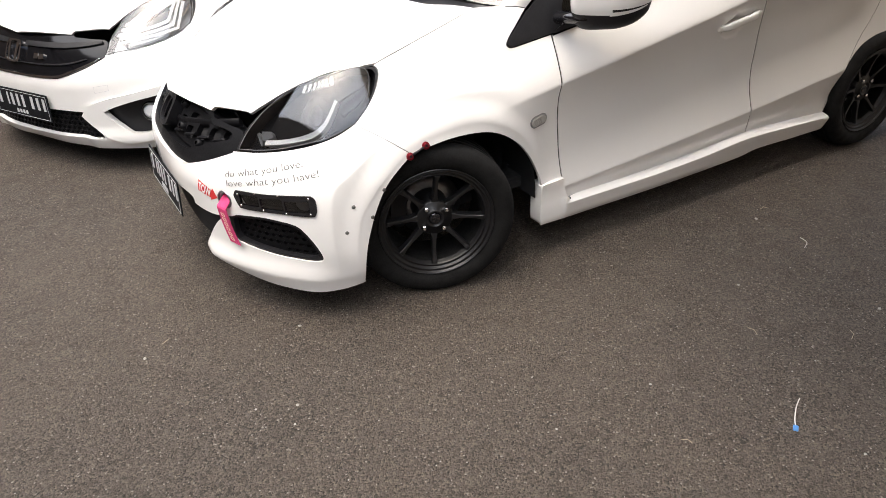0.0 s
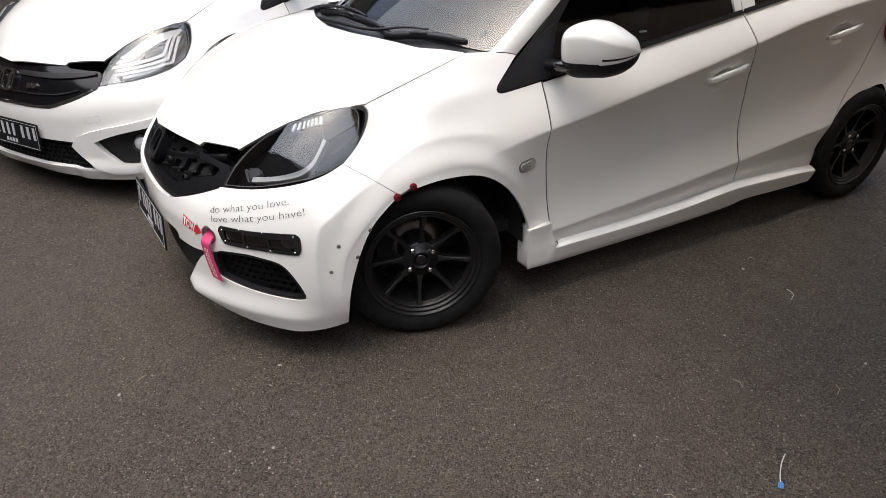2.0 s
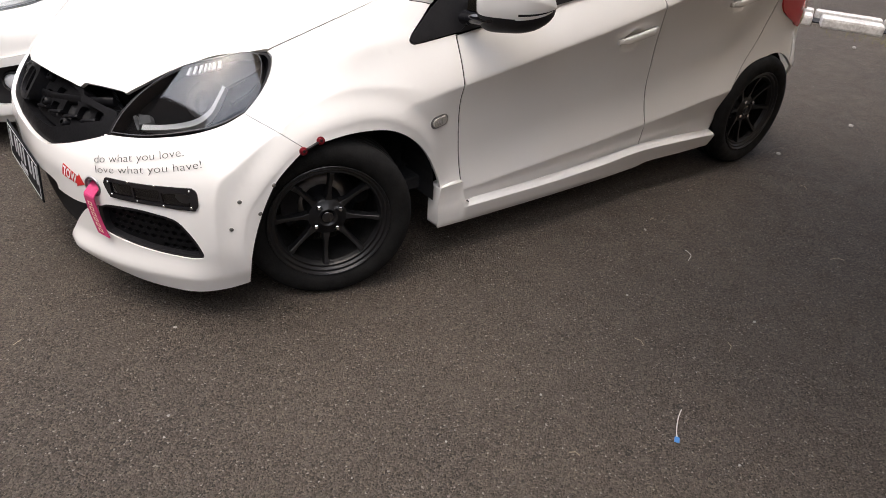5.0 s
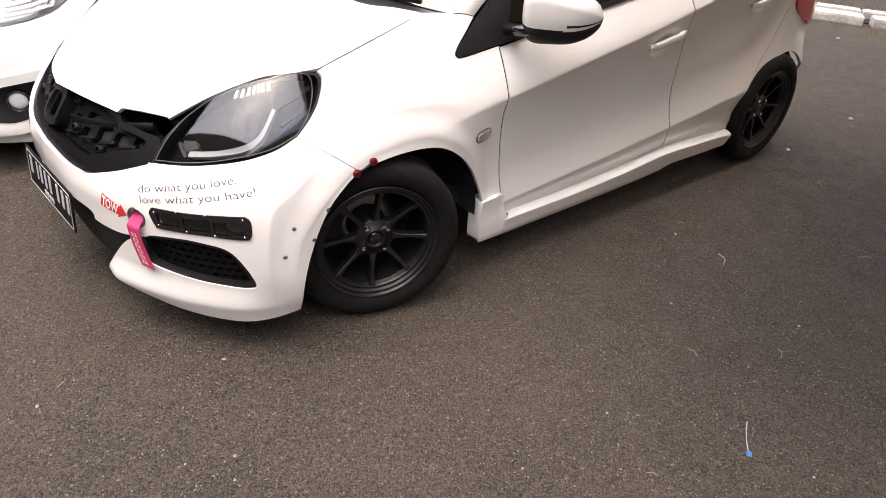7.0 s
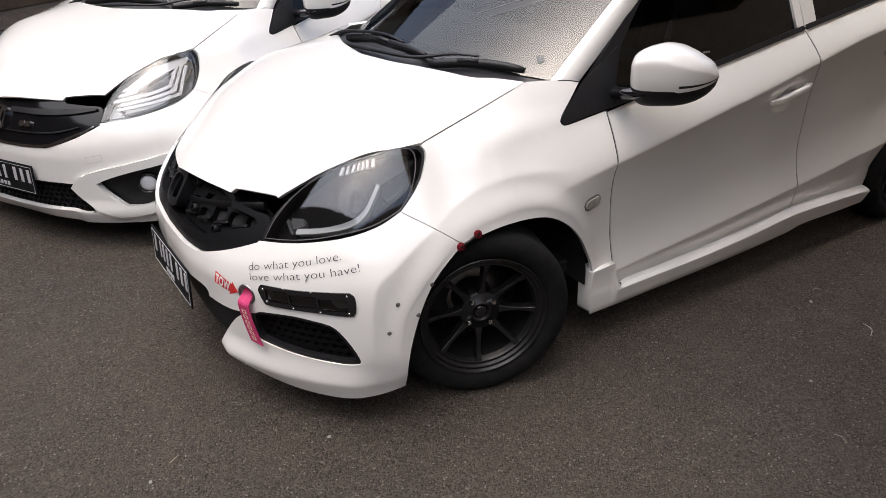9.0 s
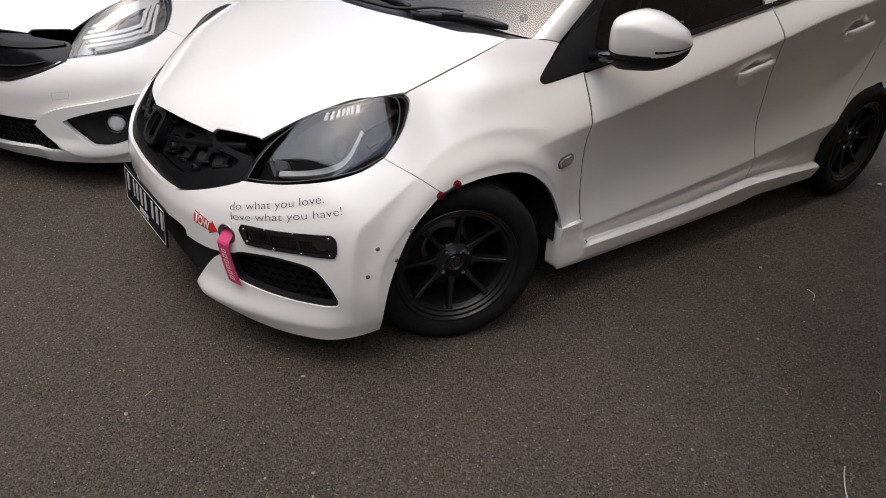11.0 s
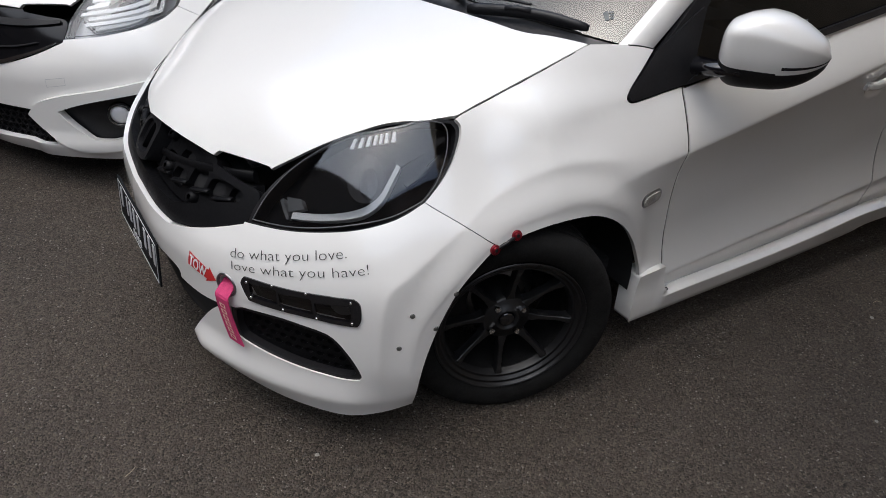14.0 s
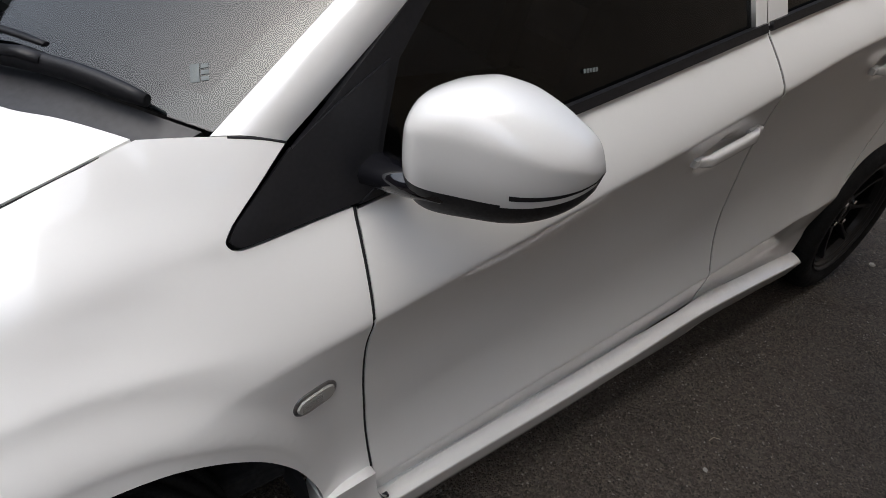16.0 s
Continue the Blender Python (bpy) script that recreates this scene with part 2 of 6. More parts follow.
def slab(w, d, h, bevel=0.004, segments=2, at=(0, 0, 0), turn=None):
    bm = bmesh.new()
    bmesh.ops.create_cube(bm, size=1)
    bmesh.ops.scale(bm, vec=(w, d, h), verts=bm.verts)
    if bevel:
        bmesh.ops.bevel(bm, geom=bm.edges[:], offset=bevel, segments=segments, affect="EDGES", profile=0.6)
    bmesh.ops.transform(bm, matrix=Matrix.Translation(at) @ (turn or Matrix.Identity(4)), verts=bm.verts)
    return bm


def joined(*meshes):
    out = bmesh.new()
    for m in meshes:
        data = bpy.data.meshes.new("tmp")
        m.to_mesh(data)
        m.free()
        out.from_mesh(data)
        bpy.data.meshes.remove(data)
    return out


def on_skin(s, z, lift=0.0):
    """A place on the skin with its outward direction and the way along it."""
    e = 0.003
    p = Vector(skin(s, z))
    du = (Vector(skin(s + e, z)) - Vector(skin(s - e, z))).normalized()
    dv = (Vector(skin(s, z + e)) - Vector(skin(s, z - e))).normalized()
    n = du.cross(dv).normalized()
    return p + n * lift, n, du


def facing(p, n, along):
    """A pose at p whose z is n and whose x goes along."""
    x = (along - n * along.dot(n)).normalized()
    y = n.cross(x)
    return Matrix(((x.x, y.x, n.x, p.x), (x.y, y.y, n.y, p.y), (x.z, y.z, n.z, p.z), (0, 0, 0, 1)))


def place_bm(bm, m):
    bmesh.ops.transform(bm, matrix=m, verts=bm.verts)
    return bm


def screw(radius=0.006, height=0.004):
    return ring_mesh([(0.0, height), (radius * 0.5, height), (radius * 0.85, height * 0.7), (radius, 0.0), (radius, -0.002)], 12, "Z")


def letters(text, size, mat_name="letters", thin=0.0):
    """A line of built-in letters as a flat mesh with its foot at the origin."""
    c = bpy.data.curves.new(mat_name, "FONT")
    c.body, c.size, c.offset, c.resolution_u = text, size, thin, 3
    ob = new("tmp_text", c)
    deps = bpy.context.evaluated_depsgraph_get()
    mesh = bpy.data.meshes.new_from_object(ob.evaluated_get(deps))
    bpy.data.objects.remove(ob)
    bpy.data.curves.remove(c)
    return mesh


MID = 0.79  # the car's centre plane


def smooth_curve(knots, values):
    """A monotone cubic through the knots, held at both ends."""
    k, v = np.array(knots, float), np.array(values, float)
    h = np.diff(k)
    g = np.diff(v) / h
    m = np.zeros(len(k))
    m[0], m[-1] = g[0], g[-1]
    for i in range(1, len(k) - 1):
        if g[i - 1] * g[i] > 0:
            w1, w2 = 2 * h[i] + h[i - 1], h[i] + 2 * h[i - 1]
            m[i] = (w1 + w2) / (w1 / g[i - 1] + w2 / g[i])

    def f(x):
        x = min(max(float(x), k[0]), k[-1])
        i = min(int(np.searchsorted(k, x, side="right")) - 1, len(k) - 2)
        t = (x - k[i]) / h[i]
        a, b = v[i], v[i + 1]
        return float((1 + 2 * t) * (1 - t) ** 2 * a + t * (1 - t) ** 2 * h[i] * m[i] + t * t * (3 - 2 * t) * b + t * t * (t - 1) * h[i] * m[i + 1])

    return f


def step(a, b, x):
    t = min(max((x - a) / (b - a), 0.0), 1.0)
    return t * t * (3 - 2 * t)


# The body's outline seen from above, from the nose's middle along the left side to the tail's middle.
PLAN_X = [-0.748, -0.742, -0.705, -0.625, -0.52, -0.415, -0.30, -0.15, 0.0, 0.2, 0.45, 0.9, 1.5, 2.1, 2.35, 2.55, 2.72, 2.82, 2.86, 2.87]
PLAN_Y = [0.79, 0.62, 0.43, 0.25, 0.105, 0.015, -0.026, -0.036, -0.036, -0.026, -0.008, 0.0, 0.0, -0.004, -0.02, -0.012, 0.04, 0.18, 0.45, 0.79]
PLAN_S = [0.0]
for i in range(1, len(PLAN_X)):
    PLAN_S.append(PLAN_S[-1] + ((PLAN_X[i] - PLAN_X[i - 1]) ** 2 + (PLAN_Y[i] - PLAN_Y[i - 1]) ** 2) ** 0.5)
plan_x, plan_y = smooth_curve(PLAN_S, PLAN_X), smooth_curve(PLAN_S, PLAN_Y)
s_at_x = smooth_curve(PLAN_X, PLAN_S)

# How far the skin lies inside that outline, by height, at some stations.
LEVELS = [0.12, 0.20, 0.26, 0.34, 0.42, 0.48, 0.54, 0.60, 0.64, 0.72, 0.80, 0.86, 0.92]
NOSE = smooth_curve(LEVELS, [0.045, 0.0, 0.0, 0.0, 0.0, 0.008, 0.03, 0.065, 0.10, 0.20, 0.34, 0.50, 0.72])
QUARTER = smooth_curve(LEVELS, [0.03, 0.0, 0.0, 0.0, 0.0, 0.012, 0.045, 0.09, 0.125, 0.20, 0.28, 0.36, 0.46])
CORNER = smooth_curve(LEVELS, [0.02, 0.0, -0.008, -0.006, 0.0, 0.010, 0.032, 0.068, 0.102, 0.18, 0.235, 0.29, 0.35])
FLANK = smooth_curve(LEVELS, [0.02, 0.004, 0.0, 0.0, 0.0, 0.004, 0.018, 0.040, 0.062, 0.112, 0.165, 0.235, 0.33])
WHEEL = smooth_curve(LEVELS, [0.02, 0.004, 0.0, 0.0, 0.0, 0.0, 0.004, 0.014, 0.026, 0.066, 0.122, 0.192, 0.24])
STATIONS = [(0.0, NOSE), (0.37, QUARTER), (s_at_x(-0.44), CORNER), (s_at_x(-0.15), FLANK), (s_at_x(0.06), WHEEL)]


crease = smooth_curve([-0.3, 0.26, 0.475, 0.80, 0.96, 1.19, 1.49, 1.75, 1.86, 2.1, 2.4, 2.9], [0.530, 0.620, 0.657, 0.709, 0.739, 0.780, 0.844, 0.900, 0.918, 0.952, 0.975, 0.99])


low_crease = smooth_curve([0.2, 0.6, 0.88, 1.2, 1.49, 1.78, 2.0, 2.2, 2.6], [0.245, 0.265, 0.285, 0.312, 0.341, 0.372, 0.403, 0.43, 0.48])


ridge_line = smooth_curve([-0.26, -0.16, -0.10, -0.04, 0.02, 0.10, 0.19, 0.27, 0.33, 0.50], [0.704, 0.719, 0.728, 0.742, 0.754, 0.765, 0.773, 0.784, 0.792, 0.817])

# The fold round the front wheel arch, from the bumper's corner over the fender, and the flat lip along the arch.
FLARE = [(0.925, 0.13), (0.918, 0.22), (0.913, 0.30), (0.913, 0.372), (0.920, 0.45), (0.937, 0.498), (0.985, 0.532), (1.05, 0.572), (1.124, 0.613), (1.182, 0.646), (1.24, 0.672), (1.30, 0.692), (1.38, 0.703), (1.485, 0.694), (1.565, 0.681), (1.68, 0.660)]
LIP = [(0.985, 0.13), (0.985, 0.25), (0.992, 0.33), (1.012, 0.40), (1.072, 0.476), (1.145, 0.535), (1.228, 0.581), (1.285, 0.597), (1.36, 0.607), (1.42, 0.606), (1.49, 0.589), (1.585, 0.541), (1.65, 0.475), (1.69, 0.40), (1.715, 0.30)]


def smoothed(points, per=3):
    """The line through the points, cut finer."""
    out = []
    for i in range(len(points) - 1):
        a, b, c, d = (np.array(points[min(max(i + k, 0), len(points) - 1)]) for k in (-1, 0, 1, 2))
        out += [tuple(float(v) for v in 0.5 * (2 * b + (c - a) * t + (2 * a - 5 * b + 4 * c - d) * t * t + (3 * b - a - 3 * c + d) * t ** 3)) for t in [k / per for k in range(per)]]
    return out + [points[-1]]


FLARE, LIP = smoothed(FLARE, 5), smoothed(LIP, 5)


def beside(s, z, path):
    """How far (s, z) lies from a line: above 0 on its left as it runs."""
    best, sign = 9.0, 1.0
    for (s0, z0), (s1, z1) in zip(path, path[1:]):
        if min(abs(s - s0), abs(s - s1)) > 0.2 or min(abs(z - z0), abs(z - z1)) > 0.2:
            continue
        a, b, u, v = s1 - s0, z1 - z0, s - s0, z - z0
        t = min(max((a * u + b * v) / (a * a + b * b), 0.0), 1.0)
        q = (u - a * t) ** 2 + (v - b * t) ** 2
        if q < best:
            best, sign = q, 1.0 if a * v - b * u > 0 else -1.0
    return sign * best ** 0.5


def belt(x):
    return 0.729 + 0.15 * x


def side_inset(x, z):
    zc, zl = crease(x), low_crease(x)
    zb = belt(x)
    if z >= zc:
        u = (z - zc) / (zb - zc)
        return 0.072 * u ** 1.3 if u < 1 else 0.072 + (z - zb) * 0.42
    if z <= zl:
        return min(0.22 * (zl - z), 0.022)
    u = (zc - z) / (zc - zl)
    deep = 0.014 + 0.018 * step(0.3, 0.8, x)
    return deep * (1 - max(1 - u / 0.42, 0) ** 2 - max((u - 0.62) / 0.38, 0) ** 1.6)


TRIM = smooth_curve([-0.2, -0.07, 0, 0.07, 0.13, 0.19, 0.255, 0.33, 0.45], [0, 0.0087, 0.0057, -0.0034, -0.0161, -0.0183, -0.0094, -0.0047, 0])


def inset(s, z):
    x = plan_x(s)
    ahead = STATIONS[-1][1](z)
    for (s0, f0), (s1, f1) in zip(STATIONS, STATIONS[1:]):
        if s <= s1:
            k = 0.5 * step(s0, s1, s) + 0.5 * (s - s0) / (s1 - s0)
            ahead = f0(z) * (1 - k) + f1(z) * k
            break
    k = step(0.10, 0.52, x)
    d = ahead * (1 - k) + (side_inset(x, z) * k if k > 0 else 0)
    if x > 2.5:
        d += 0.25 * step(2.5, 2.87, x) * max(z - 0.75, 0)
    for wx, swell, reach in ((0.05, 0.012, 0.425), (2.36, 0.006, 0.46)):
        r = math.hypot(x - wx, z - 0.27)
        d -= swell * (1 - step(0.35, reach, r)) * step(0.10, 0.2, z)
    if z < 0.26:
        rise = 0.32 * (max(z - 0.170, 0) ** 2 + 0.00003) ** 0.5 - 0.022
        d += 0.5 * (rise - (rise * rise + 0.000006) ** 0.5) * step(0.34, 0.42, s) * (1 - step(0.80, 1.04, s))
    if 0.8 < s < 1.8 and z < 0.86:
        q = beside(s, z, FLARE)
        d -= 0.013 * math.exp(-(q * q + 0.00002) ** 0.5 / 0.045) * (1 - step(1.46, 1.68, s)) * step(0.13, 0.30, z)
        q = beside(s, z, LIP)
        d += 0.0022 * step(-0.008, 0.008, -q) * step(0.2, 0.34, z)
    for hx, hz in ((1.345, 0.722), (2.045, 0.835)):
        q = ((x - hx) / 0.070) ** 2 + ((z - hz - 0.15 * (x - hx)) / 0.041) ** 2
        if q < 1:
            d += 0.027 * (1 - q) ** 1.35
    if -0.2 < x < 0.45 and z > 0.74:
        top = 0.82 + 0.305 * (x + 0.07)
        d += TRIM(x) * step(top - 0.16, top, z)
    if -0.2 < x < 0.46 and 0.70 < z < 0.95:
        u = (z - ridge_line(x)) / (min(HOOD_EDGE_Z(x), 0.92) - ridge_line(x))
        if 0 < u < 1:
            d -= 0.046 * u * (1 - u) * step(-0.14, 0.08, x) * (1 - step(0.36, 0.46, x))
    if -0.27 < x < 0.5 and 0.55 < z < 0.90:
        q = z - ridge_line(x)
        d -= 0.008 * math.exp(-(q * q + 0.00006) ** 0.5 / (0.045 if q < 0 else 0.026)) * step(-0.20, 0.10, x) * (1 - step(0.34, 0.48, x))
    return d


def skin(s, z):
    """The body's side and nose: a place by the way along the outline (below 0: the right half) and the height."""
    if s < 0:
        x, y, z = skin(-s, z)
        return x, 2 * MID - y, z
    e, s = 0.09, max(s, 0.001)
    tx, ty = plan_x(s + e) - plan_x(max(s - e, 0)), plan_y(s + e) - plan_y(max(s - e, 0))
    if s < e:
        tx *= s / e
    n = math.hypot(tx, ty)
    d = inset(s, z)
    return plan_x(s) - ty / n * d, plan_y(s) + tx / n * d, z


HOOD_EDGE_Z = smooth_curve([-0.75, -0.6, -0.54, -0.485, -0.40, -0.33, -0.25, -0.14, 0.07, 0.255, 0.5], [0.50, 0.60, 0.63, 0.665, 0.715, 0.75, 0.782, 0.804, 0.863, 0.917, 0.985])


def skin_at(x, z):
    """The way along the outline at which the skin has this x at this height, and the y there."""
    s = s_at_x(x)
    for _ in range(6):
        s += x - skin(s, z)[0]
    return s, skin(s, z)[1]


EDGE_X = [-0.75, -0.6, -0.54, -0.485, -0.40, -0.33, -0.25, -0.14, -0.07, 0.0, 0.07, 0.13, 0.19, 0.255, 0.5]
HOOD_EDGE_Y = smooth_curve(EDGE_X, [0.62, 0.44, 0.355, 0.32, 0.28, 0.245, 0.2] + [skin_at(x, HOOD_EDGE_Z(x))[1] for x in EDGE_X[7:-1]] + [0.2])
HOOD_MID_Z = smooth_curve([-0.74, -0.70, -0.65, -0.6, -0.5, -0.3, 0.0, 0.25, 0.5], [0.50, 0.60, 0.665, 0.705, 0.762, 0.84, 0.922, 0.975, 1.02])


def hood(x, y):
    u = min(abs(MID - y) / (MID - HOOD_EDGE_Y(x)), 1.15)
    return x, y, HOOD_EDGE_Z(x) + (HOOD_MID_Z(x) - HOOD_EDGE_Z(x)) * (1 - u ** (2.2 + 2.8 * step(-0.56, -0.36, x) - 2.0 * step(-0.2, 0.1, x)))


# ---- the ground ----
def asphalt():
    m = bpy.data.materials.new("asphalt")
    m.use_nodes = True
    t = m.node_tree
    b = t.nodes["Principled BSDF"]
    where = t.nodes.new("ShaderNodeTexCoord")

    def noise_at(scale, detail=5, rough=0.55):
        n = t.nodes.new("ShaderNodeTexNoise")
        n.inputs["Scale"].default_value, n.inputs["Detail"].default_value, n.inputs["Roughness"].default_value = scale, detail, rough
        t.links.new(where.outputs["Object"], n.inputs["Vector"])
        return n.outputs[0]

    stones = t.nodes.new("ShaderNodeTexVoronoi")
    stones.inputs["Scale"].default_value = 215
    t.links.new(where.outputs["Object"], stones.inputs["Vector"])

    def mixed(fac, a, c):
        mix = t.nodes.new("ShaderNodeMix")
        mix.data_type = "RGBA"
        for k, val in ((0, fac), (6, a), (7, c)):
            if isinstance(val, tuple):
                mix.inputs[k].default_value = (*val, 1)
            else:
                t.links.new(val, mix.inputs[k])
        return mix.outputs[2]

    def ranged(val, lo, hi, a=0.0, c=1.0):
        n = t.nodes.new("ShaderNodeMapRange")
        for k, v in zip(("From Min", "From Max", "To Min", "To Max"), (lo, hi, a, c)):
            n.inputs[k].default_value = v
        t.links.new(val, n.inputs["Value"])
        return n.outputs[0]

    split = t.nodes.new("ShaderNodeSeparateColor")
    t.links.new(stones.outputs["Color"], split.inputs[0])
    base = mixed(ranged(noise_at(0.9, 4), 0.35, 0.65), (0.049, 0.0400, 0.0320), (0.106, 0.085, 0.0645))
    grain = mixed(ranged(split.outputs[0], 0.0, 1.0), (0.009, 0.0076, 0.0064), (0.215, 0.176, 0.140))
    tone = mixed(ranged(noise_at(60, 3), 0.3, 0.7, 0.35, 0.9), base, grain)
    fleck = mixed(ranged(split.outputs[1], 0.984, 0.988), tone, (0.30, 0.27, 0.235))
    dust = mixed(ranged(noise_at(3.3, 6, 0.65), 0.52, 0.75, 0.0, 0.45), fleck, (0.105, 0.086, 0.070))
    t.links.new(dust, b.inputs["Base Color"])
    t.links.new(ranged(noise_at(8, 4), 0.3, 0.7, 0.62, 0.86), b.inputs["Roughness"])
    bump = t.nodes.new("ShaderNodeBump")
    bump.inputs["Strength"].default_value, bump.inputs["Distance"].default_value = 1.0, 0.009
    high = t.nodes.new("ShaderNodeMath")
    high.operation = "MULTIPLY_ADD"
    t.links.new(stones.outputs["Distance"], high.inputs[0])
    high.inputs[1].default_value = -1.6
    t.links.new(ranged(noise_at(90, 6, 0.7), 0.3, 0.7, 0.0, 0.8), high.inputs[2])
    t.links.new(high.outputs[0], bump.inputs["Height"])
    t.links.new(bump.outputs[0], b.inputs["Normal"])
    return m


ASPHALT = asphalt()
bm = bmesh.new()
for x, y in ((-400, -400), (400, -400), (400, 400), (-400, 400)):
    bm.verts.new((x, y, 0))
bm.faces.new(bm.verts)
ground = tagged(part("ground", bm, ASPHALT), "grey-brown worn asphalt parking ground with loose grit", "ground", kind="structure")


# ---- wheels ----
TYRE_R, TYRE_W = 0.280, 0.185


def spoke_mesh(angle):
    """One straight spoke from the hub to the rim, dished inwards."""
    bm = bmesh.new()
    rows = []
    for r, y, w, d in ((0.035, -0.038, 0.026, 0.030), (0.062, -0.044, 0.0165, 0.028), (0.085, -0.049, 0.0095, 0.026), (0.115, -0.054, 0.0078, 0.026), (0.145, -0.061, 0.0084, 0.026), (0.160, -0.068, 0.0105, 0.030), (0.169, -0.070, 0.0125, 0.034), (0.174, -0.062, 0.0125, 0.034)):
        ring = []
        for a, h in ((-w, y + d), (-w * 0.75, y), (w * 0.75, y), (w, y + d)):
            c, s = math.cos(angle), math.sin(angle)
            ring.append(bm.verts.new((r * c - a * s, h, r * s + a * c)))
        rows.append(ring)
    for a, b in zip(rows, rows[1:]):
        for k in range(4):
            bm.faces.new((a[k], a[(k + 1) % 4], b[(k + 1) % 4], b[k]))
    bmesh.ops.recalc_face_normals(bm, faces=bm.faces)
    bmesh.ops.bevel(bm, geom=[e for e in bm.edges if len(e.link_faces) == 2], offset=0.0015, segments=1, affect="EDGES")
    return bm


def build_wheel(car, m, mirror=False, spokes=8, phase=-0.06):
    """A black spoked wheel with its tyre; the outside faces -y."""
    barrel = ring_mesh([(0.2015, -0.086), (0.1995, -0.0885), (0.1965, -0.086), (0.1955, -0.079), (0.1900, -0.077), (0.1885, -0.0805), (0.1845, -0.079), (0.1830, -0.070), (0.1765, -0.068), (0.1750, -0.0715), (0.1720, -0.070), (0.1700, -0.056), (0.1660, -0.050)], 72)
    wheel = part("wheel", barrel, RIM, car, "black spoked wheel")
    wheel.matrix_basis = m @ pose(0, 0, 0, 0, 0, 180 if mirror else 0)
    part("barrel", ring_mesh([(0.1664, -0.052), (0.1660, -0.02), (0.1645, 0.03), (0.1640, 0.085)], 48), BARREL, wheel, "black wheel barrel with the inner shade in its colour")
    part("rim_lip", ring_mesh([(0.2018, -0.0865), (0.2000, -0.0895), (0.1985, -0.0893), (0.1965, -0.0868)], 64), RIM_LIP, wheel, "scuffed bare metal rim edge")
    n = TYRE_W / 2
    prof = [(0.197, n - 0.018), (0.205, n - 0.006), (0.225, n + 0.002), (0.246, n + 0.004), (0.266, n - 0.004), (0.275, n - 0.016), (TYRE_R, n - 0.034)]
    for g in (0.046, 0.016):
        prof += [(TYRE_R, g + 0.006), (TYRE_R - 0.006, g + 0.005), (TYRE_R - 0.006, g - 0.005), (TYRE_R, g - 0.006)]
    prof = prof + [(r, -h) for r, h in reversed(prof)]
    part("tyre", ring_mesh(prof, 72), RUBBER, wheel, "black rubber tyre with worn tread")
    for k in range(spokes):
        part("spoke", spoke_mesh(phase + 2 * math.pi * k / spokes), RIM, wheel)
    hub = ring_mesh([(0.0, -0.046), (0.026, -0.046), (0.028, -0.054), (0.033, -0.054), (0.035, -0.046), (0.060, -0.045), (0.066, -0.038), (0.066, 0.06)], 40)
    part("hub", hub, RIM, wheel)
    part("centre_cap", ring_mesh([(0.0, -0.053), (0.016, -0.053), (0.020, -0.051), (0.0225, -0.045)], 32), GLOSSY, wheel, "gloss black centre cap")
    for k in range(4):
        a = 2 * math.pi * (k + 0.5) / 4 - 0.14
        bm = ring_mesh([(0.0, -0.014), (0.006, -0.014), (0.0092, -0.011), (0.0095, 0.004), (0.0115, 0.006)], 6, smooth=False)
        part("lug_nut", place_bm(bm, Matrix.Translation((0.05 * math.cos(a), -0.045, 0.05 * math.sin(a)))), CHROME, wheel, "chrome lug nut")
    part("brake_disc", ring_mesh([(0.05, 0.062), (0.115, 0.060), (0.116, 0.074), (0.05, 0.074)], 48), STEEL, wheel, "dull steel brake disc")
    cal = bmesh.new()
    rows = []
    for k in range(7):
        a = radians(140 + k * 12)
        rows.append([cal.verts.new((r * math.cos(a), h, r * math.sin(a))) for r, h in ((0.085, 0.04), (0.140, 0.042), (0.140, 0.09), (0.085, 0.09))])
    for p, q in zip(rows, rows[1:]):
        for k in range(4):
            cal.faces.new((p[k], p[(k + 1) % 4], q[(k + 1) % 4], q[k]))
    cal.faces.new(rows[0])
    cal.faces.new(list(reversed(rows[-1])))
    bmesh.ops.recalc_face_normals(cal, faces=cal.faces)
    part("brake_caliper", cal, SATIN, wheel, "dark brake caliper")
    return wheel


# ---- outlines of the body, by the way along the skin and the height ----
def at_x(pairs):
    return [(s_at_x(x), z) for x, z in pairs]


LAMP_LOW = [(0.547, 0.566), (0.684, 0.581), (0.825, 0.604), (0.942, 0.627), (1.04, 0.660)]
LAMP_BACK = [(1.04, 0.660), (1.092, 0.697), (1.143, 0.748), (1.166, 0.786), (1.158, 0.803)]
LAMP_TOP = [(1.158, 0.803), (1.094, 0.809), (1.0, 0.797), (0.86, 0.776), (0.765, 0.757), (0.673, 0.720), (0.601, 0.673), (0.558, 0.617), (0.547, 0.566)]
SEAM = [(1.04, 0.660), (1.117, 0.615), (1.195, 0.557)]
NEAR_SEAM = [(s - 0.0014, z - 0.0014) for s, z in SEAM]
ARCH = at_x([(-0.106, 0.553), (-0.049, 0.567), (0.057, 0.580), (0.188, 0.563), (0.287, 0.507), (0.359, 0.428), (0.404, 0.345), (0.420, 0.292)])
ARCH_FRONT = [(1.1922, 0.5542)] + at_x([(-0.19, 0.495), (-0.235, 0.432), (-0.275, 0.33), (-0.296, 0.24), (-0.303, 0.138)])
DOOR_FRONT = at_x([(0.493, 0.812), (0.489, 0.72), (0.487, 0.652), (0.485, 0.594), (0.500, 0.449), (0.519, 0.296)])
DOOR_MID = at_x([(1.462, 0.953), (1.492, 0.84), (1.510, 0.755), (1.516, 0.639), (1.517, 0.442), (1.548, 0.25)])
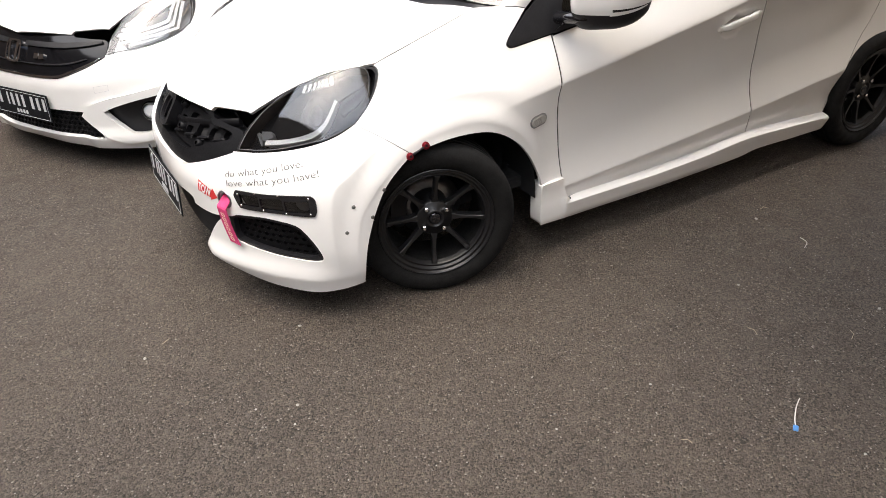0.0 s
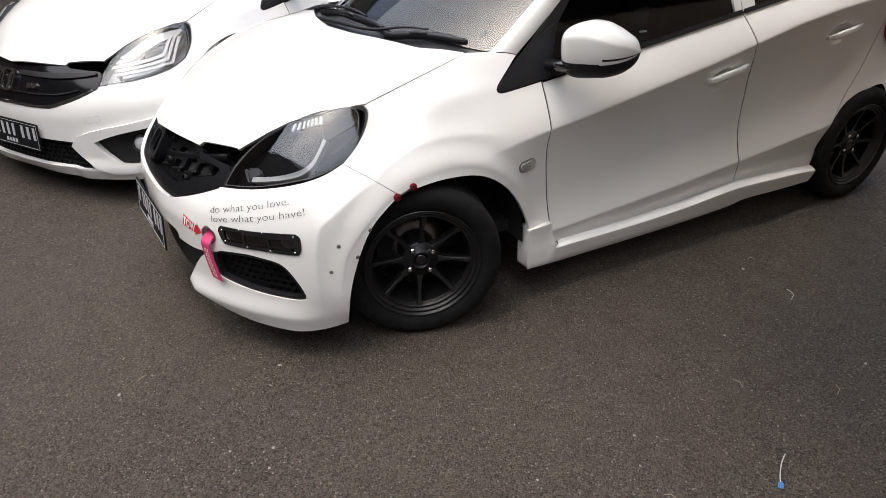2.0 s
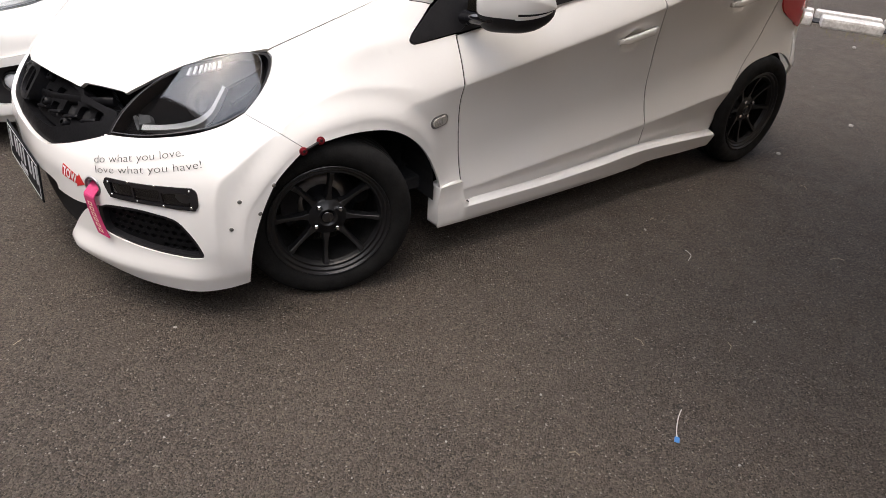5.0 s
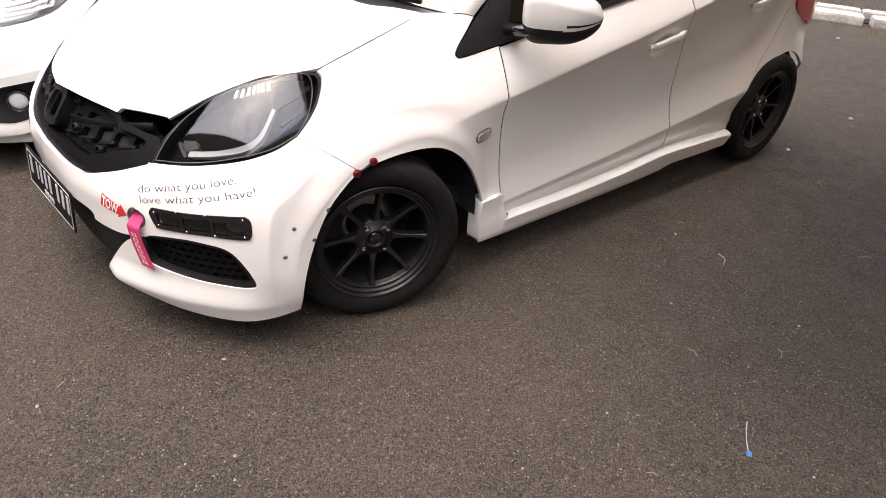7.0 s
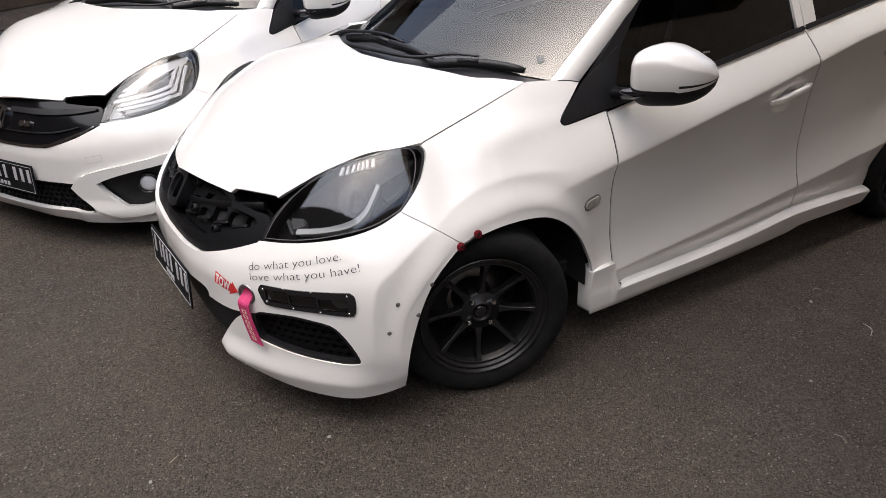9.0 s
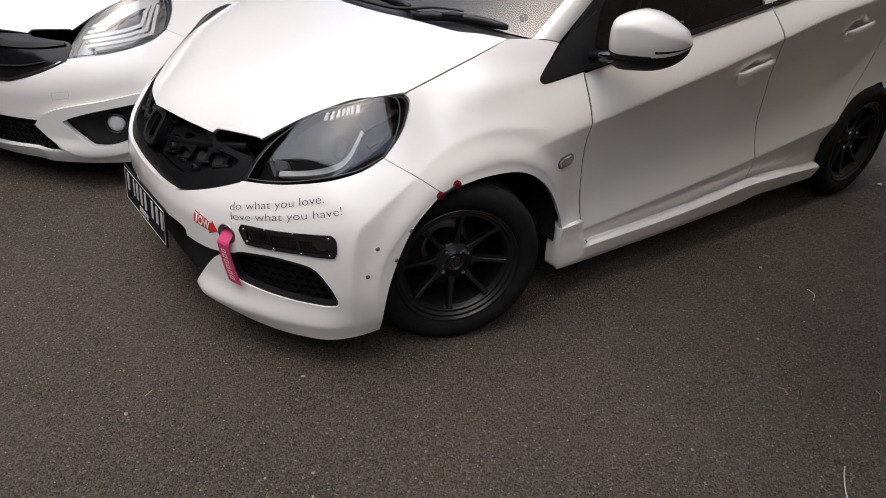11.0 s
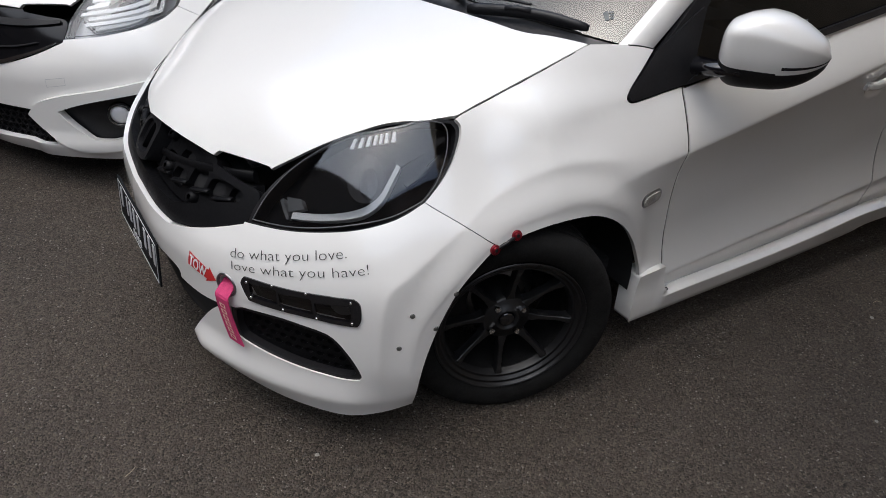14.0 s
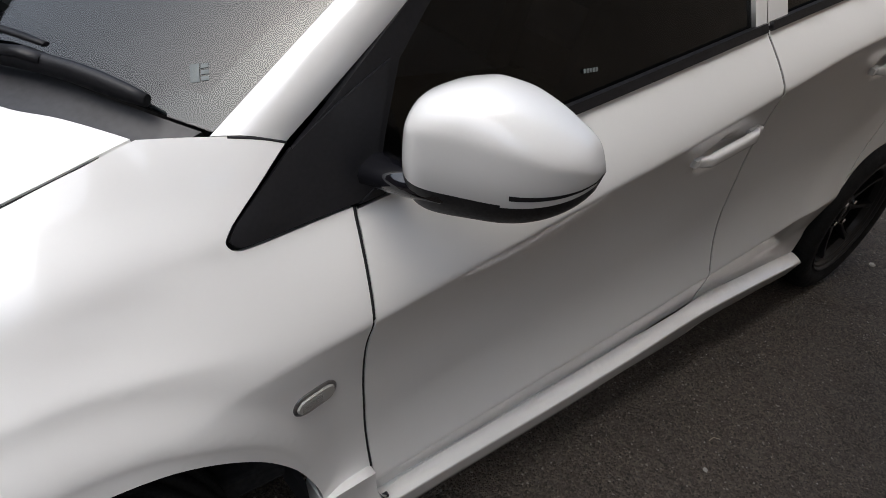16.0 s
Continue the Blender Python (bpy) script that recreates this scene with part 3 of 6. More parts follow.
DOOR_BACK = at_x([(2.30, 1.07), (2.33, 0.86), (2.267, 0.667), (2.182, 0.53), (2.095, 0.36), (2.065, 0.235)])
REAR_ARCH = at_x([(2.064, 0.225), (2.09, 0.300), (2.161, 0.437), (2.269, 0.525), (2.40, 0.563), (2.52, 0.545), (2.62, 0.47), (2.672, 0.35), (2.68, 0.2)])


def wings(parent):
    """Fenders, doors and quarters, the same on both cars."""
    hood_line = [(skin_at(x, HOOD_EDGE_Z(x))[0], HOOD_EDGE_Z(x)) for x in (-0.125, -0.07, 0.0, 0.07, 0.13, 0.19, 0.25)]
    cowl = [hood_line[-1], (s_at_x(0.33), 0.914), (s_at_x(0.36), 0.912), (s_at_x(0.395), 0.908), (s_at_x(0.424), 0.901)]
    sail_front = at_x([(0.424, 0.902), (0.372, 0.855), (0.334, 0.822)])
    sail_foot = at_x([(0.334, 0.822), (0.321, 0.806), (0.327, 0.795), (0.345, 0.7925), (0.41, 0.80), (0.493, 0.812)])
    fender = line(SEAM[::-1], LAMP_BACK, [LAMP_BACK[-1], hood_line[0]], hood_line, cowl, sail_front, sail_foot, DOOR_FRONT, [DOOR_FRONT[-1], ARCH[-1]], ARCH[::-1])
    steps = lambda a, c: [a + 0.014 * k for k in range(int((c - a) / 0.014))]
    upper = [(s_at_x(x), crease(x)) for x in steps(0.26, 2.4)]
    lower = [(s_at_x(x), low_crease(x)) for x in steps(0.54, 2.1)]
    bowls = [[(s_at_x(hx - 0.07 + 0.01 * k), hz + d + 0.15 * (-0.07 + 0.01 * k)) for k in range(15)] for hx, hz in ((1.345, 0.722), (2.045, 0.835)) for d in (-0.028, -0.009, 0.009, 0.028)]
    # a near-black strip draws the shaded gap between pillar and fender
    for side in (1, -1):
        path = [on_skin(q[0], q[1], -0.001)[0] for q in spline([(q[0], q[1], 0) for q in cowl[2:]], 4)]
        part("pillar_gap_strip", tube([(p.x, MID - side * (MID - p.y), p.z) for p in path], 0.0020, 6), CAVITY, parent, "dark gap at the pillar's foot")
    both("fender", fender, skin, PAINT, parent, fine=0.016, even=0.007, folds=[upper, [q for q in FLARE if q[0] > 1.0], [q for q in LIP if q[0] > 1.2]])
    g = 0.006
    shift = lambda pts, d: [(s + d, z) for s, z in pts]
    # near-black strips just under the skin: the door gaps' shade as colour
    for seam in (DOOR_FRONT, DOOR_MID, DOOR_BACK):
        for side in (1, -1):
            path = [on_skin(q[0] + (g / 2 if seam is DOOR_FRONT else 0), q[1], -0.0042)[0] for q in spline([(s, z, 0) for s, z in seam], 5)]
            part("door_gap_strip", tube([(p.x, MID - side * (MID - p.y), p.z) for p in path], 0.0034, 6), CAVITY, parent, "dark door gap")
    belt_a = at_x([(x, belt(x) + 0.004) for x in (0.499, 0.75, 1.0, 1.25, 1.456)])
    door = line(shift(DOOR_FRONT[::-1], g), belt_a, shift(DOOR_MID, -g / 2), at_x([(1.545, 0.236), (1.23, 0.208), (0.88, 0.198), (0.56, 0.202), (0.535, 0.215), (0.525, 0.25)]))
    both("front_door", door, skin, PAINT, parent, fine=0.022, folds=[upper, lower, *bowls[:4]])
    belt_b = at_x([(x, belt(x) + 0.004) for x in (1.468, 1.75, 2.0, 2.29)])
    rear = line(shift(DOOR_MID[::-1], g / 2), belt_b, shift(DOOR_BACK, -g / 2), at_x([(2.06, 0.214), (1.8, 0.222), (1.551, 0.236)]))
    both("rear_door", rear, skin, PAINT, parent, fine=0.025, folds=[upper, lower, *bowls[4:]])
    tail = smooth_curve([2.3, 2.87], [1.07, 1.05])
    quarter = line(shift(DOOR_BACK[::-1], g / 2), at_x([(2.303, 1.07), (2.5, 1.08), (2.62, 1.07)]), at_x([(2.62, 1.07), (2.60, 0.86), (2.63, 0.70)]), at_x([(2.63, 0.70), (2.60, 0.60), (2.58, 0.515)]), REAR_ARCH[6::-1])
    both("quarter_panel", quarter, skin, PAINT, parent, fine=0.016)
    end = PLAN_S[-1]
    left = at_x([(2.585, 0.513), (2.605, 0.60), (2.635, 0.70)])
    bump = line(left, [left[-1], (end - 0.3, 0.66), (end, 0.65)], [(end, 0.65), (end, 0.2)], [(end, 0.2), (s_at_x(2.68), 0.2)], REAR_ARCH[:5:-1])
    both("rear_bumper", bump, skin, PAINT, parent, fine=0.022)
    gate = line([left[-1], (end - 0.3, 0.66), (end, 0.65)], [(end, 0.65), (end, 1.06)], [(end, 1.06), (s_at_x(2.75), 1.07)], at_x([(2.75, 1.07), (2.72, 0.86), (2.74, 0.72)]))
    both("tailgate_half", gate, skin, PAINT, parent, fine=0.05)
    lamp = line(at_x([(2.37, 1.0), (2.345, 0.87), (2.375, 0.785), (2.44, 0.740), (2.528, 0.700)]), at_x([(2.528, 0.700), (2.60, 0.672), (2.67, 0.70), (2.735, 0.725)]), at_x([(2.735, 0.725), (2.71, 0.86), (2.70, 1.0)]), at_x([(2.70, 1.0), (2.37, 1.0)]))
    both("tail_lamp", lamp, skin, TAIL_RED, parent, "red tail lamp", lift=0.008, depth=0.02, fine=0.016)
    sail = line(at_x([(0.428, 0.895), (0.376, 0.852), (0.339, 0.822)]), at_x([(0.339, 0.822), (0.327, 0.807), (0.332, 0.799), (0.348, 0.7965), (0.41, 0.804), (0.497, 0.816), (0.528, 0.822)]), at_x([(0.528, 0.822), (0.548, 0.89), (0.585, 0.985)]), at_x([(0.585, 0.985), (0.50, 0.942), (0.428, 0.893)]))
    both("sail_panel", sail, skin, SATIN, parent, "matt black mirror triangle", lift=0.003, fine=0.02)


def cabin(parent):
    """Windscreen, pillars, side windows, roof and the dark inside."""
    def foot(v):
        return Vector((0.341, 0.165, 0.909)).lerp(Vector((1.02, 0.278, 1.40)), v) + Vector((0.03, 0, -0.0)) * (v * (1 - v) * -1)

    def outer(v):
        return Vector((0.428, 0.134, 0.898)).lerp(Vector((1.06, 0.262, 1.395)), v) + Vector((0.004, -0.003, -0.004)) * (4 * v * (1 - v))

    def screen(w, v):
        p = foot(v)
        return p.x - (0.245 - 0.12 * v) * (1 - w * w), MID - w * (MID - p.y), p.z + 0.035 * (1 - w * w)

    full = [(-1, 0), (1, 0), (1, 1), (-1, 1)]
    panel("windscreen", full, lambda w, v: screen(w, v), WINDSCREEN, parent, "windscreen with a faint sky reflection", depth=0, fine=0.08).visible_shadow = False
    pillar = lambda u, v: tuple(foot(v).lerp(outer(v), u) + Vector((-0.006, -0.012, 0.012)) * (4 * u * (1 - u)))
    both("windscreen_pillar", [(0, -0.008), (1, -0.008), (1, 1), (0, 1)], lambda u, v: pillar(u, v), PAINT, parent, fine=0.1, depth=0.015)
    frame_line = line(at_x([(0.435, 0.895), (0.52, 0.966), (0.63, 1.053), (0.85, 1.226), (1.03, 1.366), (1.10, 1.390), (1.45, 1.392)]), at_x([(1.45, 1.392), (1.45, 1.36)]), at_x([(1.45, 1.36), (1.12, 1.36), (0.95, 1.295), (0.75, 1.135), (0.60, 0.982)]), at_x([(0.60, 0.982), (0.56, 0.89), (0.535, 0.822), (0.50, 0.822)]), at_x([(0.50, 0.822), (0.435, 0.895)]))
    both("window_frame", frame_line, skin, SATIN, parent, "matt black window frame", lift=-0.004, fine=0.04, depth=0.02)
    front = line(at_x([(0.532, 0.828), (0.9, belt(0.9) + 0.012), (1.43, belt(1.43) + 0.012)]), at_x([(1.43, belt(1.43) + 0.012), (1.42, 1.15), (1.40, 1.37)]), at_x([(1.40, 1.37), (1.12, 1.365), (0.95, 1.30), (0.75, 1.14), (0.592, 0.985)]), at_x([(0.592, 0.985), (0.552, 0.89), (0.532, 0.828)]))
    for o in both("side_window", front, skin, SIDE_GLASS, parent, "dark tinted side window", lift=-0.012, depth=0, fine=0.05):
        o.visible_shadow = False
    back = line(at_x([(1.535, belt(1.535) + 0.012), (1.9, belt(1.9) + 0.012), (2.25, belt(2.25) + 0.012)]), at_x([(2.25, belt(2.25) + 0.012), (2.2, 1.25), (2.1, 1.35)]), at_x([(2.1, 1.35), (1.8, 1.365), (1.51, 1.37)]), at_x([(1.51, 1.37), (1.525, 1.15), (1.535, belt(1.535) + 0.012)]))
    for o in both("rear_side_window", back, skin, SIDE_GLASS, parent, "dark tinted rear side window", lift=-0.012, depth=0, fine=0.06):
        o.visible_shadow = False
    strip = line(at_x([(0.50, 0.815), (0.95, belt(0.95) + 0.002), (1.455, belt(1.455) + 0.002)]), at_x([(1.455, belt(1.455) + 0.002), (1.453, belt(1.455) + 0.019)]), at_x([(1.453, belt(1.455) + 0.019), (0.95, belt(0.95) + 0.019), (0.53, 0.832)]), at_x([(0.53, 0.832), (0.50, 0.815)]))
    both("window_seal", strip, skin, PLASTIC, parent, "black rubber window seal", lift=0.007, depth=0.02, fine=0.03)
    strip = line(at_x([(1.47, belt(1.47) + 0.002), (1.9, belt(1.9) + 0.002), (2.27, belt(2.27) + 0.002)]), at_x([(2.27, belt(2.27) + 0.002), (2.265, belt(2.27) + 0.019)]), at_x([(2.265, belt(2.27) + 0.019), (1.9, belt(1.9) + 0.019), (1.47, belt(1.47) + 0.019)]), at_x([(1.47, belt(1.47) + 0.019), (1.47, belt(1.47) + 0.002)]))
    both("window_seal", strip, skin, PLASTIC, parent, "black rubber window seal", lift=0.007, depth=0.02, fine=0.03)
    for a, b in ((1.425, 1.462), (1.466, 1.535)):
        post = line(at_x([(a, belt(a) + 0.012), (b, belt(b) + 0.012)]), at_x([(b, belt(b) + 0.012), (b - 0.03, 1.38)]), at_x([(b - 0.03, 1.38), (a - 0.03, 1.38)]), at_x([(a - 0.03, 1.38), (a, belt(a) + 0.012)]))
        both("door_pillar", post, skin, PAINT, parent, lift=-0.002, fine=0.05)

    def roof(x, y):
        edge = 0.262 + 0.03 * step(1.9, 2.7, x)
        u = min(abs(MID - y) / (MID - edge), 1)
        return x, y, 1.395 + 0.07 * (1 - u ** 2.4) - 0.06 * step(1.9, 2.75, x) - 0.03 * (1 - step(0.9, 1.2, x))

    side = spline([(1.05, 0.27), (1.5, 0.262), (2.1, 0.275), (2.62, 0.30)])
    front_edge = [(1.05, 0.27), (0.92, 0.55), (0.89, 0.79)]
    loop = line(side, [(2.62, 0.30), (2.70, 0.79), (2.62, 1.28)], [(x, 2 * MID - y) for x, y in reversed(side)], [(x, 2 * MID - y) for x, y in front_edge], front_edge[::-1])
    panel("roof", loop, roof, PAINT, parent, fine=0.06)
    hatch = lambda u, v: (2.64 + 0.16 * (1 - v) + 0.03 * (1 - u * u), MID - u * (0.49 + 0.12 * (1 - v)), 1.05 + 0.30 * v)
    panel("rear_window", [(-1, 0), (1, 0), (1, 1), (-1, 1)], lambda u, v: hatch(-u, v), SIDE_GLASS, parent, "dark rear window", depth=0, fine=0.12)
    floor = slab(2.5, 1.4, 0.05, 0.01, at=(1.35, MID, 0.28))
    dash = bmesh.new()
    for y in (0.16, 0.79, 1.42):
        bow = 0.16 * (1 - ((y - MID) / 0.63) ** 2)
        for x, z in ((0.36 - bow, 0.905), (0.60 - bow * 0.6, 0.945), (0.80, 0.93), (0.86, 0.86), (0.84, 0.6), (0.60, 0.32), (0.36 - bow, 0.32)):
            dash.verts.new((x, y, z))
    dash.verts.ensure_lookup_table()
    for r in range(2):
        for k in range(7):
            a, b = r * 7 + k, r * 7 + (k + 1) % 7
            dash.faces.new([dash.verts[i] for i in (a, b, b + 7, a + 7)])
    part("dashboard", dash, FABRIC, parent, "black dashboard")
    part("cabin_floor", floor, FABRIC, parent)
    for y in (0.42, 1.16):
        seat = joined(slab(0.5, 0.48, 0.16, 0.05, at=(1.35, y, 0.47)), slab(0.14, 0.46, 0.62, 0.05, at=(1.66, y, 0.80), turn=pose(0, 0, 0, 0, 14, 0)), slab(0.1, 0.26, 0.17, 0.04, at=(1.78, y, 1.20)))
        part("seat", seat, FABRIC, parent, "dark cabin seat")
    part("rear_seat", joined(slab(0.45, 1.2, 0.16, 0.05, at=(2.05, MID, 0.5)), slab(0.14, 1.2, 0.6, 0.05, at=(2.33, MID, 0.8))), FABRIC, parent, "dark rear seat")
    edge_in = [(-0.94, 0.055), (0.94, 0.055), (0.94, 0.94), (-0.94, 0.94)]
    panel("windscreen_border", [(-0.995, 0.004), (0.995, 0.004), (0.995, 0.99), (-0.995, 0.99)], screen, GLOSSY, parent, "black printed windscreen border", lift=-0.005, depth=0, fine=0.08, holes=[edge_in])
    # the black tray below the windscreen
    hood_back = smooth_curve([0.0, 0.18, 0.30, 0.405, 0.49, 0.547, 0.60], [0.005, 0.026, 0.06, 0.10, 0.138, 0.19, 0.245])

    def tray(w, v):
        y = MID - w * 0.605
        x = hood_back(abs(y - MID)) - 0.03
        a, c = Vector((x, y, hood(x, y)[2] - 0.022)), Vector(screen(w * 0.985, 0.006)) - Vector((0.004, 0, 0.008))
        return tuple(a.lerp(c, v) + Vector((0, 0, -0.012)) * (4 * v * (1 - v)))

    panel("cowl_tray", [(-0.995, 0), (0.995, 0), (0.995, 1), (-0.995, 1)], tray, COWL, parent, "grey-black plastic cowl tray", depth=0.01, fine=0.03)
    arms = (([(0.070, 1.19, 0.915), (0.095, 1.08, 0.948), (0.118, 0.84, 0.972), (0.128, 0.70, 0.962)], [(0.100, 1.10, 0.920), (0.108, 0.90, 0.944), (0.113, 0.70, 0.950), (0.120, 0.535, 0.946)]),
            ([(0.042, 1.046, 0.915), (0.045, 0.76, 0.936), (0.090, 0.566, 0.940), (0.165, 0.452, 0.960), (0.212, 0.365, 0.962)], [(0.105, 0.49, 0.928), (0.165, 0.405, 0.940), (0.225, 0.32, 0.943), (0.284, 0.222, 0.936)]))
    for arm, blade in arms:
        blade = spline(blade, 3)
        wiper = part("wiper", tube(blade, 0.015, 8, squash=(0.8, 1.0), taper=[0.8] + [1.0] * (len(blade) - 3) + [0.85, 0.6]), PLASTIC, parent, "black windscreen wiper")
        line_ = spline(arm, 4)
        part("wiper_arm", tube(line_, 0.011, 8, squash=(1.0, 0.6), taper=[1.3 - 0.8 * k / (len(line_) - 1) for k in range(len(line_))]), SATIN, wiper)
        mid = len(blade) // 3
        p, q = Vector(blade[mid]), Vector(blade[mid + 2])
        part("wiper_clip", tube([p + Vector((-0.002, 0, 0.006)), p.lerp(q, 0.5) + Vector((-0.002, 0, 0.010)), q + Vector((-0.002, 0, 0.006))], 0.011, 8, squash=(1.0, 0.7)), PLASTIC, wiper)


def side_mirror(parent, flip=False):
    """The door mirror: white shell, black underside and arm, slim lamp."""
    m = Matrix.Translation((0.612, -0.068, 0.938)) @ pose(0, 0, 0, 0, 6, 24)

    crown = smooth_curve([-1, -0.94, -0.78, -0.5, -0.25, 0.0, 0.3, 0.6, 0.85, 1], [0, 0.044, 0.062, 0.078, 0.085, 0.083, 0.072, 0.054, 0.034, 0])

    def shell(lo, hi, grow=1.0, rows=40, cols=44, first=-1.0, last=1.0):
        bm = bmesh.new()
        grid = []
        for i in range(rows + 1):
            u = first + (last - first) * i / rows
            k = max(1 - abs(u) ** (6.0 if u < 0 else 2.3), 0) ** 0.5
            tall = (0.078 - 0.012 * u) * k
            deep = 0.100 * max(1 - abs(u) ** (7.0 if u < 0 else 2.6), 0) ** 0.5
            row = []
            for j in range(cols + 1):
                a = lo + (hi - lo) * j / cols
                ca, sa = math.cos(a), math.sin(a)
                px = -deep * abs(ca) ** 0.7 * (1 if ca > 0 else -0.30) * (1 - 0.20 * max(0.30 - sa, 0))
                pz = crown(u) * sa ** 0.85 if sa > 0 else -1.27 * tall * abs(sa) ** 0.85
                row.append(bm.verts.new((px * grow + 0.03 + 0.03 * u, -0.118 * u * grow, pz * grow)))
            grid.append(row)
        for p, q in zip(grid, grid[1:]):
            for j in range(cols):
                bm.faces.new((p[j], p[j + 1], q[j + 1], q[j])).smooth = True
        bmesh.ops.remove_doubles(bm, verts=bm.verts, dist=1e-5)
        bmesh.ops.recalc_face_normals(bm, faces=bm.faces)
        return bm

    def put(name, bm, mat, under, label=""):
        place_bm(bm, m)
        ob = part(name, bm, mat, under, label)
        if flip:
            data = flip_mesh(ob.data)
            ob.data = data
        return ob

    cap = put("side_mirror", shell(radians(-27), radians(180)), PAINT, parent, "white side mirror with black underside")
    put("mirror_underside", shell(radians(-180), radians(-26), 1.003), SATIN, cap, "black mirror underside")
    put("mirror_lamp", shell(radians(-28), radians(-20), 1.012, first=0.22, last=0.97), PAINT, cap, "white lamp strip")
    put("lamp_slot", shell(radians(-20), radians(-15), 1.006, first=0.30, last=0.985), CAVITY, cap, "slim dark slot over the lamp strip")
    put("mirror_arm", tube([(-0.02, 0.16, -0.075), (-0.03, 0.10, -0.068), (-0.028, 0.055, -0.060), (-0.02, 0.03, -0.048)], 0.026, 12, squash=(1.2, 0.75), taper=[1.2, 1.0, 1.0, 0.9]), GLOSSY, cap, "gloss black mirror arm")
    return cap


def door_handle(parent, x, z, tilt, flip=False, tone=None):
    """A pull handle over its scooped recess."""
    s = s_at_x(x)
    p, n, du = on_skin(s, z)
    p, n, du = Vector((x, plan_y(s) + side_inset(x, z), z)), Vector((0, -1, 0)), Vector((1, 0, 0))
    m = facing(p, n, du) @ pose(0, 0, 0, 0, 0, tilt)
    bar = bmesh.new()
    rows = []
    for k in range(15):
        u = -1 + 2 * k / 14
        end = (1 - abs(u) ** 6) ** 0.5 if abs(u) < 1 else 0.25
        rise = 0.019 - 0.015 * max(0, abs(u) - 0.72) / 0.28
        rows.append([bar.verts.new((u * 0.108, (0.0140 + 0.003 * step(0.45, 0.7, u)) * max(end, 0.5) * math.copysign(abs(math.cos(a)) ** 0.55, math.cos(a)), rise + 0.009 * math.copysign(abs(math.sin(a)) ** 0.55, math.sin(a)) * max(end, 0.5))) for a in [2 * math.pi * (i + 0.5) / 12 for i in range(12)]])
    for a, b in zip(rows, rows[1:]):
        for i in range(12):
            bar.faces.new((a[i], a[(i + 1) % 12], b[(i + 1) % 12], b[i])).smooth = True
    bar.faces.new(rows[0])
    bar.faces.new(rows[-1])
    bmesh.ops.recalc_face_normals(bar, faces=bar.faces)
    place_bm(bar, m)
    feet = joined(slab(0.03, 0.02, 0.016, 0.005, at=(-0.098, 0, 0.005)), slab(0.04, 0.022, 0.020, 0.006, at=(0.092, 0, 0.007)))
    place_bm(feet, m)
    ob = part("door_handle", joined(bar, feet), PAINT, parent, "white pull door handle")
    if flip:
        ob.data = flip_mesh(ob.data)
    return ob


def plate_bars(parent, where, right_first=True):
    """A black number plate whose characters are plain bars."""
    plate = part("number_plate", place_bm(slab(0.43, 0.135, 0.006, 0.005, at=(0, 0, 0)), where), PLATE, parent, "black number plate with white bars")
    edge = bmesh.new()
    for w, h, x, y in ((0.41, 0.0014, 0, 0.058), (0.41, 0.0014, 0, -0.058), (0.0014, 0.116, -0.204, 0), (0.0014, 0.116, 0.204, 0)):
        edge = joined(edge, slab(w, h, 0.002, 0, at=(x, y, 0.0035)))
    part("plate_border", place_bm(edge, where), PLATE_WHITE, plate)
    x = -0.185
    for w in (0.035, 0, 0.02, 0.033, 0.033, 0.033, 0, 0.037, 0.037, 0.034):
        if w:
            part("plate_bar", place_bm(slab(w * 0.52, 0.060, 0.002, 0.0, at=(x + w / 2, 0.016, 0.004)), where), PLATE_WHITE, plate)
            x += w + 0.010
        else:
            x += 0.026
    for k in range(4):
        part("plate_small_bar", place_bm(slab(0.015, 0.018, 0.002, 0.0, at=(-0.045 + 0.024 * k, -0.038, 0.004)), where), PLATE_WHITE, plate)
    return plate


def hood_panel(parent):
    front = [(-0.668, 0.79), (-0.655, 0.70), (-0.632, 0.61), (-0.598, 0.515), (-0.588, 0.488)]
    step_back = [(-0.588, 0.488), (-0.574, 0.480)]
    lip = [(-0.574, 0.480), (-0.535, 0.405), (-0.498, 0.338)]
    lamp = [(x, HOOD_EDGE_Y(x) + 0.006) for x in (-0.498, -0.45, -0.40, -0.33, -0.25, -0.19, -0.14, -0.12)]
    edge = [(x, HOOD_EDGE_Y(x) + 0.005) for x in (-0.12, -0.07, 0.0, 0.07, 0.13, 0.19, 0.245)]
    back = [(0.245, HOOD_EDGE_Y(0.245) + 0.005), (0.19, 0.243), (0.138, 0.30), (0.10, 0.385), (0.06, 0.49), (0.026, 0.61), (0.005, 0.79)]
    half = line(front, step_back, lip, lamp, edge, back)
    half = [q for q in half if q[1] < 0.7899]
    loop = [(-0.668, MID)] + half + [(0.005, MID)] + [(x, 2 * MID - y) for x, y in reversed(half)]
    clean = []
    for q in loop[::-1]:
        if not clean or math.dist(q, clean[-1]) > 1e-4:
            clean.append(q)
    # near-black strips laid in the hood gaps in place of their shade
    for side in (1, -1):
        gap = [Vector((x, MID - side * (MID - HOOD_EDGE_Y(x) - 0.003), HOOD_EDGE_Z(x) - 0.0075)) for x in [-0.13 + 0.02 * k for k in range(18)]]
        part("hood_gap_strip", tube(gap, 0.006, 6), CAVITY, parent, "dark strip for the shaded hood gap")
    return panel("hood", clean[::-1], hood, PAINT, parent, "white hood", fine=0.03, depth=0.012)


